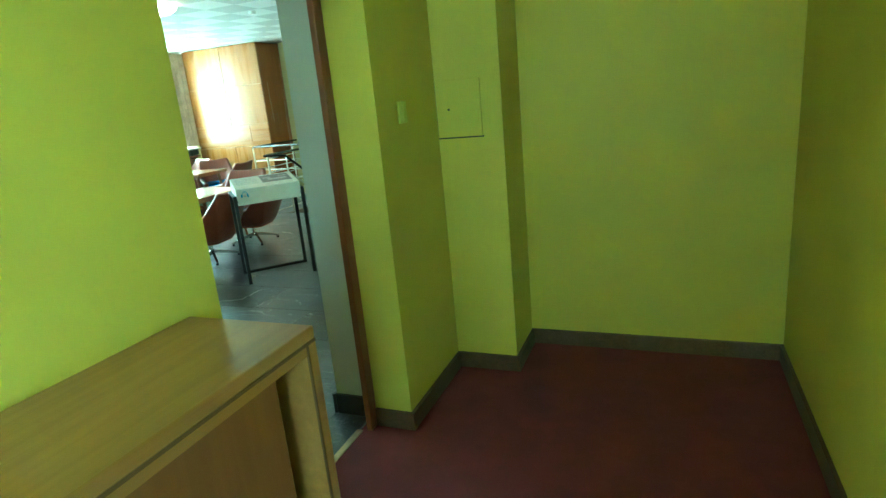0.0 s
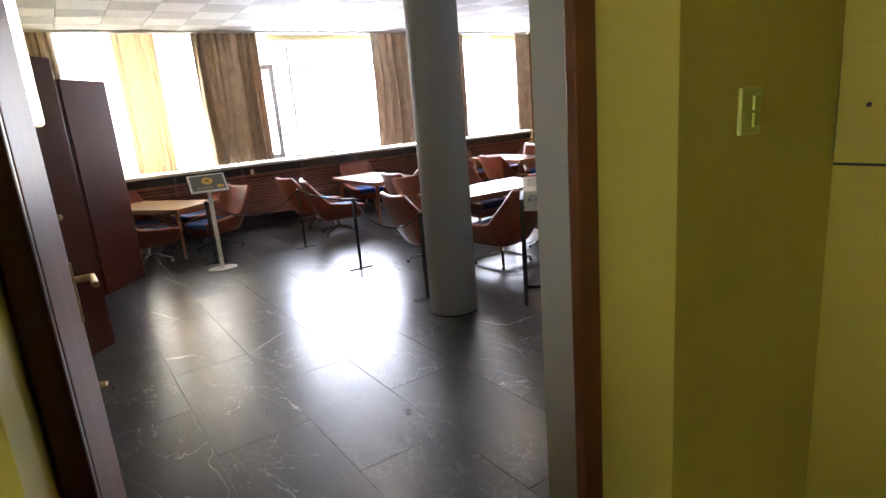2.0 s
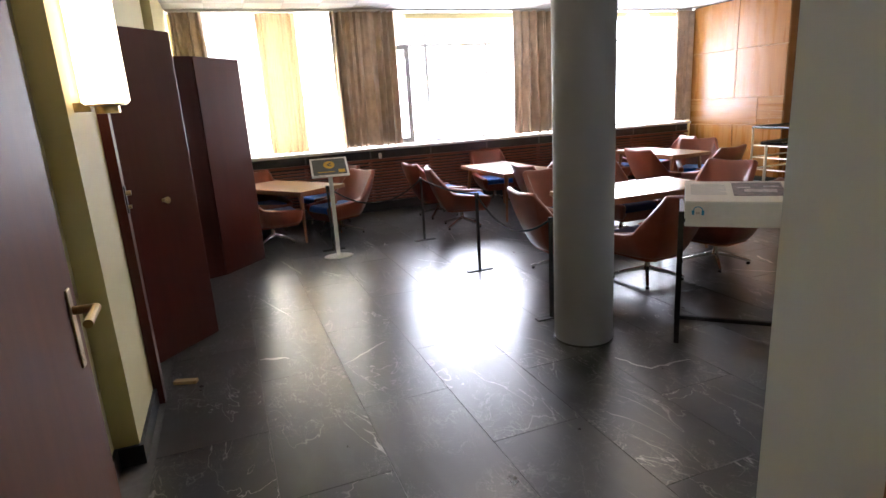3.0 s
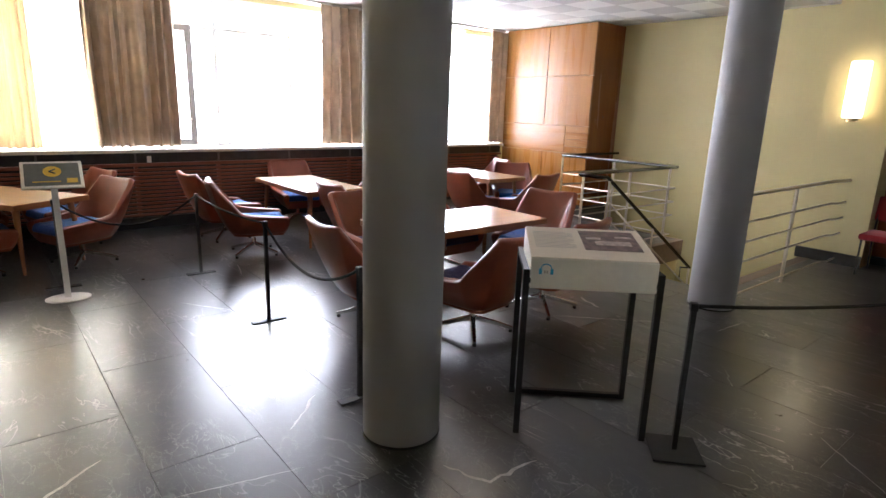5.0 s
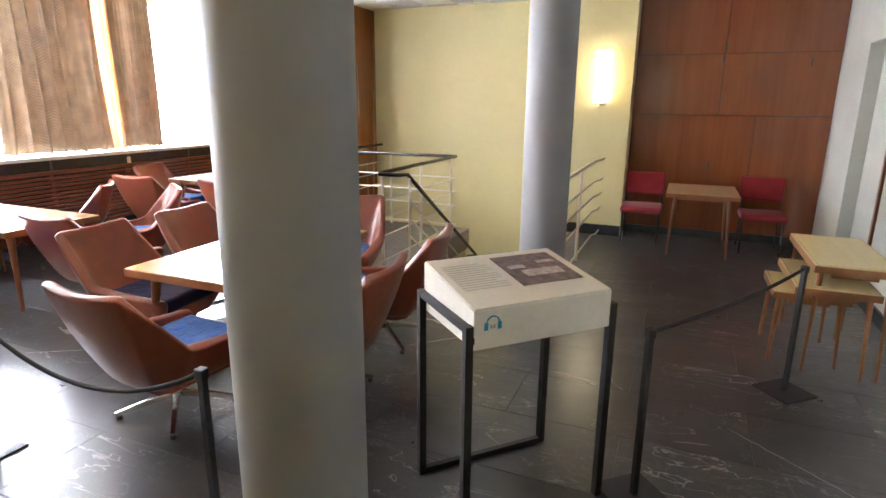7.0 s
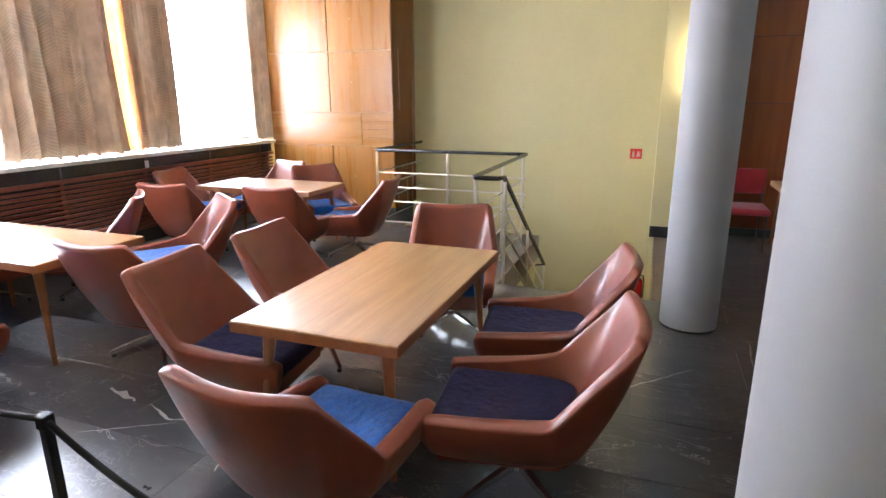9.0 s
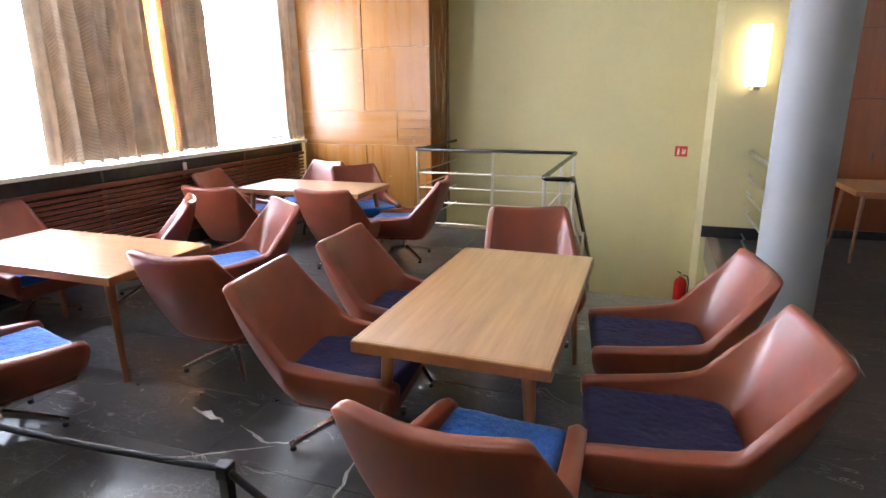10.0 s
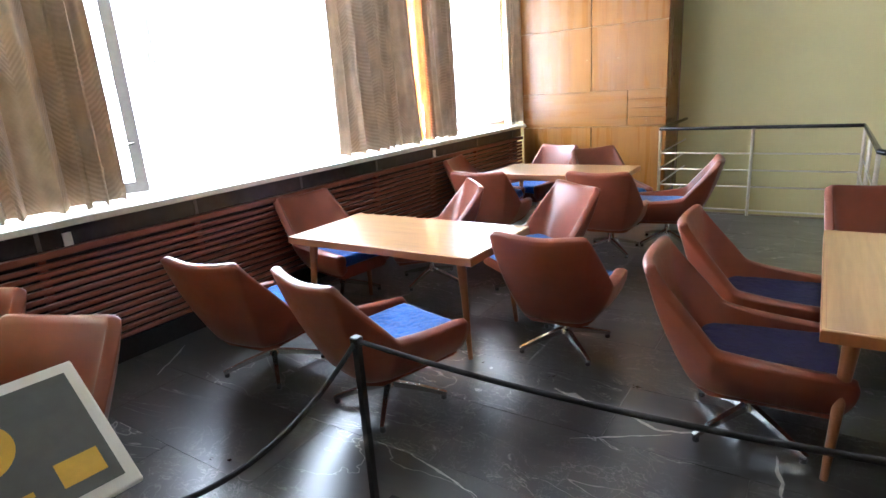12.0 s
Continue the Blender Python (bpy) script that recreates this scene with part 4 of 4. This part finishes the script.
# ---------- notice stand ----------
def notice():
    n = thing("notice_stand", pose(-6.72, 2.825, 0, 0, 0, -95), "white floor stand with a tilted grey notice panel", "sign stand")
    part("foot", lathe([(0.16, 0.0), (0.16, 0.008), (0.15, 0.012)], 36), M_WHITEPLASTIC, n, "", True, 30)
    n.children[0].scale = (1, 0.75, 1)
    part("pole", boxes((-0.022, 0.022, -0.012, 0.012, 0.012, 0.96)), M_WHITEPLASTIC, n)
    pan = part("panel", rbox(-0.2, 0.2, -0.008, 0.008, -0.15, 0.15, 0.004), M_WHITEPLASTIC, n, "white panel frame")
    pan.matrix_basis = pose(0, 0.0, 1.0, 54, 0, 0)
    part("face", boxes((-0.178, 0.178, 0.008, 0.0095, -0.125, 0.125)), M_GREYPANEL, pan, "dark grey notice face")
    disc = lathe([(0.06, 0.0), (0.06, 0.001)], 32)
    bmesh.ops.rotate(disc, verts=disc.verts[:], matrix=Matrix.Rotation(radians(-90), 3, "X"))
    bmesh.ops.translate(disc, verts=disc.verts[:], vec=(0.0, 0.0098, 0.03))
    part("disc", disc, M_YELLOWPRINT, pan, "yellow disc")
    ar = bmesh.new()
    tube(ar, [(0.02, 0.0115, 0.03), (-0.02, 0.0115, 0.055)], 0.006, 6)
    tube(ar, [(0.02, 0.0115, 0.03), (-0.02, 0.0115, 0.005)], 0.006, 6)
    part("arrow", ar, M_GREYPANEL, pan, "dark arrow")
    part("text_bar", boxes((-0.05, 0.13, 0.0098, 0.0108, -0.088, -0.078)), M_YELLOWPRINT, pan)
    part("badge", boxes((-0.16, -0.09, 0.0098, 0.0108, -0.10, -0.05)), M_YELLOWPRINT, pan)


notice()


# ---------- folding door leaves and the side-room door ----------
def leaf(name, a, b, h, mat, label, knob=None, thick=0.04):
    dx, dy = b[0] - a[0], b[1] - a[1]
    w = math.hypot(dx, dy)
    d = tagged(new(name), label, "door", "", "structure")
    d.matrix_basis = pose(a[0], a[1], 0, 0, 0, math.degrees(math.atan2(dy, dx)))
    part("leaf", rbox(0, w, -thick / 2, thick / 2, 0.012, h, 0.004), mat, d)
    if knob:
        kb = lathe([(0.012, 0.0), (0.01, 0.02), (0.02, 0.03), (0.024, 0.042), (0.016, 0.052)], 16)
        bmesh.ops.rotate(kb, verts=kb.verts[:], matrix=Matrix.Rotation(radians(90 if knob[2] < 0 else -90), 3, "X"))
        bmesh.ops.translate(kb, verts=kb.verts[:], vec=(w - knob[0], knob[2] * thick / 2, knob[1]))
        part("knob", kb, M_BRASS, d, "worn brass knob", True, 40)
    return d


latch = thing("frame_latch", pose(-3.94, 1.26, 1.2), "dark worn metal latch on the folding-door frame", "latch")
part("plate", rbox(-0.02, 0.02, 0.0, 0.006, -0.08, 0.07, 0.002, 1), M_BLACK, latch)
part("bolt", rod([(0.0, 0.006, 0.03), (0.0, 0.03, 0.03)], 0.013, 12), M_BRASS, latch, "worn brass bolt", True, 40)
part("keeper", rod([(0.0, 0.006, -0.045), (0.0, 0.022, -0.045)], 0.01, 12), M_BRASS, latch, "worn brass stud", True, 40)
leaf("door_1", (-4.15, 0.86), (-4.94, 1.54), 2.17, M_MAHOG, "tall mahogany folding-door leaf standing open", (0.3, 1.08, -1))
leaf("door_2", (-6.40, 1.05), (-6.60, 1.62), 2.17, M_MAHOG, "mahogany folding-door leaf folded open", (0.25, 1.1, -1))
leaf("door_3", (-6.60, 1.62), (-7.09, 2.04), 2.17, M_MAHOG, "mahogany folding-door leaf folded open", (0.06, 1.15, 1))


def side_door():
    d = leaf("door_4", (-1.05, 1.345), (-2.08, 1.375), 2.06, M_DOOR, "brown veneered side-room door standing open")
    part("back_plate", rbox(0.955, 0.985, -0.026, -0.02, 1.02, 1.22, 0.003), M_BRASS, d)
    part("lever", rod([(0.97, -0.026, 1.165), (0.97, -0.075, 1.165), (0.86, -0.08, 1.16)], 0.011, 10), M_BRASS, d, "worn brass lever", True, 60)
    part("keyhole", lathe([(0.014, 0.0), (0.014, 0.006)], 14), M_BLACK, d).matrix_basis = pose(0.97, -0.02, 1.05, 90, 0, 0)
    part("lock_plate", boxes((1.0305, 1.0345, -0.012, 0.012, 0.95, 1.22)), M_BRASS, d)


side_door()
tagged(part("door_wedge", prism([(-0.07, -0.02), (0.07, -0.02), (0.07, 0.02), (-0.07, 0.02)], 0, 0.022), M_WEDGE), "pale wooden door wedge on the floor", "door wedge").matrix_basis = pose(-4.12, 1.36, 0, 0, 0, 70)
structure("door_5", boxes((-0.94, -0.901, 8.21, 9.26, 0, 2.18)), M_GREY, "plain grey recessed door", "door")


# ---------- side room ----------
def sideboard():
    s = thing("sideboard", pose(-0.54, 1.205, 0), "honey wood sideboard with a sliding door, against the lime wall", "sideboard")
    W, L, H = 0.375, 1.5, 1.11
    part("top", rbox(0, W, -L, 0, H - 0.03, H, 0.004), M_SIDEB, s)
    for y in (-L, -0.03):
        part("side_panel", rbox(0, W, y, y + 0.03, 0.0, H - 0.03, 0.003), M_SIDEB, s)
    part("back_panel", boxes((0.0, 0.012, -L + 0.03, -0.03, 0.06, H - 0.03)), M_SIDEB_SHADE, s)
    part("bottom", boxes((0.012, W - 0.01, -L + 0.03, -0.03, 0.06, 0.085)), M_SIDEB, s)
    part("front_frame", boxes((W - 0.018, W - 0.002, -L + 0.03, -0.03, H - 0.062, H - 0.03)), M_SIDEB, s)
    part("sliding_door", rbox(W - 0.05, W - 0.032, -0.86, -0.12, 0.085, H - 0.062, 0.003), M_SIDEB_DOOR, s)
    part("sliding_door", rbox(W - 0.03, W - 0.012, -L + 0.03, -0.80, 0.085, H - 0.062, 0.003), M_SIDEB_DOOR, s)
    # dark strips put the shadow of the grooves into colour
    part("groove", boxes((W - 0.004, W + 0.001, -L + 0.002, -0.002, H - 0.038, H - 0.031)), M_SIDEB_SHADE, s, "dark strip for the shadow in the groove")
    part("groove", boxes((W - 0.004, W + 0.001, -0.037, -0.031, 0.0, H - 0.038)), M_SIDEB_SHADE, s, "dark strip for the shadow in the groove")
    part("inner_shelf", boxes((0.012, W - 0.06, -L + 0.03, -0.03, 0.55, 0.57)), M_SIDEB_SHADE, s)


sideboard()


def light_switch():
    s = thing("light_switch", pose(-0.58, 2.678, 1.537, 0, 0, 0), "lime-tinted plastic double light switch on the pier", "light switch")
    part("plate", rbox(0, 0.01, -0.042, 0.042, -0.05, 0.05, 0.003), M_LIMEPLASTIC, s)
    for z in (-0.034, 0.002):
        part("rocker", rbox(0.01, 0.016, 0.0, 0.024, z, z + 0.03, 0.002), M_LIMEPLASTIC, s)


light_switch()


def hatch():
    h = thing("access_hatch", pose(-0.575, 3.125, 1.37), "lime-painted access hatch with a shadow gap drawn in black", "hatch")
    part("cover", rbox(0.0, 0.25, -0.012, 0.0, 0.004, 0.30, 0.002), M_LIME, h)
    # black strips draw the shadow along two edges of the cover
    part("gap", boxes((-0.003, 0.255, -0.004, 0.0, -0.004, 0.004), (-0.004, 0.0, -0.004, 0.0, 0.0, 0.30)), M_BLACK, h, "black strips drawn for the shadow in the gap")
    part("lock", lathe([(0.006, 0.0), (0.006, 0.004)], 10), M_BLACK, h).matrix_basis = pose(0.07, -0.012, 0.15, 90, 0, 0)


hatch()


# ---------- far corner: small table, red chairs, nested tables ----------
table(-2.32, 9.6, 90, 0.86, 0.72, 0.70, "small veneered table with splayed round legs by the panelling", M_LEG, M_TABLE, M_TABLE_EDGE, "", "side_table", 0.12, 0.05, 0.011, 0.022)


def red_chair(x, y, rz):
    c = thing("red_chair", pose(x, y, 0, 0, 0, rz), "red upholstered chair on thin black legs by the panelling", "chair", "red chairs")
    part("seat", rbox(-0.23, 0.23, -0.22, 0.24, 0.385, 0.455, 0.025, 3), M_RED, c, "", True, 60)
    b = part("backrest", rbox(-0.23, 0.23, -0.02, 0.025, 0.0, 0.27, 0.02, 3), M_RED, c, "", True, 60)
    b.matrix_basis = pose(0, -0.25, 0.55, 10, 0, 0)
    for sx in (-0.2, 0.2):
        part("leg", rod([(sx, 0.2, 0), (sx, 0.2, 0.385)], 0.01, 8), M_BLACK, c)
        part("leg", rod([(sx, -0.24, 0), (sx, -0.2, 0.385), (sx, -0.245, 0.62)], 0.01, 8), M_BLACK, c)


red_chair(-2.95, 9.78, 180)
red_chair(-1.67, 9.82, 180)
GN = "nested side tables"
NEST = "pale yellow-topped side table with tapered legs from a nest"
table(-1.535, 6.96, 90, 0.94, 0.44, 0.70, NEST, M_NESTEDGE, M_LIGHTTOP, M_NESTEDGE, GN, "nest_table", 0.055, 0.03, 0.009, 0.018)
table(-1.62, 6.83, 90, 0.72, 0.44, 0.56, NEST, M_NESTEDGE, M_LIGHTTOP, M_NESTEDGE, GN, "nest_table", 0.055, 0.03, 0.009, 0.018)
table(-1.72, 6.85, 90, 0.50, 0.42, 0.48, NEST, M_NESTEDGE, M_LIGHTTOP, M_NESTEDGE, GN, "nest_table", 0.055, 0.03, 0.009, 0.018)


def fire_sign():
    f = thing("fire_sign", pose(-4.19, 10.948, 0.80), "small red fire extinguisher sign on the wall", "sign")
    part("plate", boxes((0, 0.15, -0.003, 0, 0, 0.13)), M_SIGNRED, f)
    s = bmesh.new()
    box(s, 0.03, 0.055, -0.005, -0.003, 0.02, 0.085)
    box(s, 0.036, 0.049, -0.005, -0.003, 0.088, 0.105)
    part("extinguisher_symbol", s, M_WHITEPLASTIC, f, "white extinguisher symbol")
    fl = bmesh.new()
    for k in range(3):
        tube(fl, [(0.085 + 0.018 * k, -0.004, 0.03), (0.095 + 0.014 * k, -0.004, 0.06), (0.088 + 0.018 * k, -0.004, 0.1)], 0.006, 6, 0.002)
    part("flame_symbol", fl, M_WHITEPLASTIC, f, "white flame symbol")


fire_sign()


def extinguisher():
    e = thing("fire_extinguisher", pose(-3.97, 10.84, -1.15), "red fire extinguisher hanging on the stairwell wall", "fire extinguisher")
    part("cylinder", lathe([(0.05, 0.0), (0.075, 0.01), (0.08, 0.03), (0.08, 0.30), (0.06, 0.35), (0.025, 0.375), (0.02, 0.39)], 24), M_EXTRED, e, "", True, 40)
    part("valve", lathe([(0.018, 0.385), (0.022, 0.40), (0.014, 0.43)], 12), M_BRASS, e, "", True, 40)
    part("lever", rod([(0.0, 0.0, 0.43), (-0.05, 0.0, 0.455)], 0.008), M_BLACK, e)
    part("hose", rod([(0.02, 0, 0.41), (0.08, -0.02, 0.40), (0.1, -0.03, 0.3), (0.09, -0.03, 0.1)], 0.01), M_BLACK, e, "", True, 60)
    part("wall_hook", boxes((-0.02, 0.02, 0.06, 0.108, 0.28, 0.34)), M_BLACK, e)


extinguisher()


# small fittings
sd = thing("smoke_detector", pose(-4.99, 7.39, CEIL - 0.014), "round white smoke detector on the ceiling", "smoke detector")
part("housing", lathe([(0.03, -0.05), (0.05, -0.045), (0.055, -0.012), (0.055, 0.0)], 24), M_WHITEPLASTIC, sd, "", True, 40)


def ceiling_lamp(x, y):
    c = thing("ceiling_lamp", pose(x, y, CEIL - 0.014), "lit round opal ceiling lamp", "ceiling lamp", "ceiling lamps")
    part("mount", lathe([(0.10, -0.03), (0.11, -0.02), (0.11, 0.0)], 28), M_WHITEPLASTIC, c, "", True, 40)
    part("diffuser", lathe([(0.05, -0.115), (0.13, -0.10), (0.19, -0.06), (0.2, -0.035), (0.19, -0.03)], 36), M_CEILLAMP, c, "glowing opal glass bowl", True, 60)


ceiling_lamp(-5.4, 6.1)
ceiling_lamp(-5.4, 3.9)
for y in (4.05, 7.9):
    so = thing("wall_socket", pose(-9.228, y, 0.86), "small white plastic socket on the black band", "socket", "sockets under the sill")
    part("plate", rbox(0, 0.012, -0.025, 0.025, -0.03, 0.05, 0.003), M_WHITEPLASTIC, so)

# pale mineral veins and chips that stand out in the floor
def vein(pts, w, seed):
    rnd = random.Random(seed)
    bm = bmesh.new()
    line = []
    for (x0, y0), (x1, y1) in zip(pts, pts[1:]):
        n = max(3, int(math.hypot(x1 - x0, y1 - y0) / 0.035))
        line += [(x0 + (x1 - x0) * k / n, y0 + (y1 - y0) * k / n) for k in range(n)]
    line.append(pts[-1])
    prev = None
    for k, (x, y) in enumerate(line):
        a, b = line[max(k - 1, 0)], line[min(k + 1, len(line) - 1)]
        d = Vector((b[0] - a[0], b[1] - a[1], 0)).normalized()
        nrm = Vector((-d.y, d.x, 0))
        f = math.sin(math.pi * (k + 0.4) / (len(line) - 0.2)) ** 0.6
        c = Vector((x, y, 0.0007)) + nrm * rnd.uniform(-0.6, 0.6) * w
        l, r = c + nrm * w * f * rnd.uniform(0.25, 1.0), c - nrm * w * f * rnd.uniform(0.25, 1.0)
        cur = (bm.verts.new(l), bm.verts.new(r))
        if prev:
            bm.faces.new((prev[0], prev[1], cur[1], cur[0]))
        prev = cur
    part("vein", bm, M_VEIN, floor)


for k, (pts, w) in enumerate((
        (((-4.13, 2.65), (-3.9, 2.32)), 0.012), (((-4.25, 1.81), (-4.18, 2.0)), 0.022), (((-3.18, 3.87), (-2.96, 3.96), (-2.95, 4.25)), 0.016), (((-3.67, 2.84), (-3.54, 3.36)), 0.005),
        (((-6.65, 5.12), (-6.40, 5.06)), 0.028), (((-6.3, 5.06), (-6.07, 4.97), (-5.9, 5.05)), 0.012), (((-6.42, 4.73), (-6.03, 4.97)), 0.007), (((-5.62, 5.01), (-5.58, 4.72)), 0.012),
        (((-8.86, 4.2), (-9.1, 4.55)), 0.012), (((-4.2, 5.83), (-3.57, 6.46)), 0.008), (((-4.35, 6.42), (-4.1, 6.31)), 0.02), (((-3.2, 7.0), (-3.23, 6.62)), 0.007),
        (((-3.86, 3.44), (-4.12, 3.7)), 0.012), (((-6.12, 3.52), (-5.72, 3.8)), 0.008), (((-6.9, 2.2), (-6.2, 2.35)), 0.012), (((-5.6, 1.9), (-5.0, 2.1)), 0.006),
        (((-2.2, 5.6), (-1.7, 5.2)), 0.006), (((-5.9, 7.2), (-5.6, 7.05)), 0.018), (((-6.5, 6.9), (-5.95, 6.95)), 0.01), (((-7.0, 4.3), (-6.6, 4.2)), 0.008))):
    vein(pts, w, 40 + k)

# ---------- floor slabs ----------
SLABS = {}


def slab_mesh(w, d):
    key = (round(w, 3), round(d, 3))
    if key not in SLABS:
        bm = bmesh.new()
        g, c = 0.0009, 0.0010
        lo = [bm.verts.new((x, y, -0.006)) for x, y in ((-w / 2 + g, -d / 2 + g), (w / 2 - g, -d / 2 + g), (w / 2 - g, d / 2 - g), (-w / 2 + g, d / 2 - g))]
        mi = [bm.verts.new((v.co.x, v.co.y, -c)) for v in lo]
        hi = [bm.verts.new((v.co.x - math.copysign(c, v.co.x), v.co.y - math.copysign(c, v.co.y), 0)) for v in lo]
        for a, b in ((lo, mi), (mi, hi)):
            for i in range(4):
                bm.faces.new((a[i], a[(i + 1) % 4], b[(i + 1) % 4], b[i]))
        bm.faces.new(hi)
        me = bpy.data.meshes.new("slab")
        bm.to_mesh(me)
        bm.free()
        me.materials.append(M_MARBLE)
        SLABS[key] = me
    return SLABS[key]


def slab(x0, x1, y0, y1):
    if x1 - x0 < 0.03:
        return
    ob = new("slab", slab_mesh(x1 - x0, y1 - y0))
    ob.location = ((x0 + x1) / 2, (y0 + y1) / 2, 0)
    ob.parent = floor


ROWS_Y = [1.26, 1.8, 2.3, 2.8, 3.3, 3.8, 4.3, 4.8, 5.3, 5.8, 6.3, 6.8, 7.3, 7.65, 8.15, 8.65, 9.15, 9.5, 9.95, 10.3]
for k, (y0, y1) in enumerate(zip(ROWS_Y, ROWS_Y[1:])):
    gaps = [] if y1 <= 7.66 else [(-5.16, -3.70)] if y1 <= 9.51 else [(-7.3, -3.70 if y1 < 10 else -3.2)]
    x = -9.3 - 0.6 * (k % 2) - 0.0
    while x < -1.1:
        a, b = max(x, -9.3), min(x + 1.2, -1.06)
        spans = [(a, b)]
        for g0, g1 in gaps:
            spans = [s for p, q in spans for s in ((p, min(q, g0)), (max(p, g1), q)) if s[1] - s[0] > 0.02]
        for p, q in spans:
            slab(p, q, y0, y1)
        x += 1.2
slab(-1.06, -0.86, 1.26, 2.47)
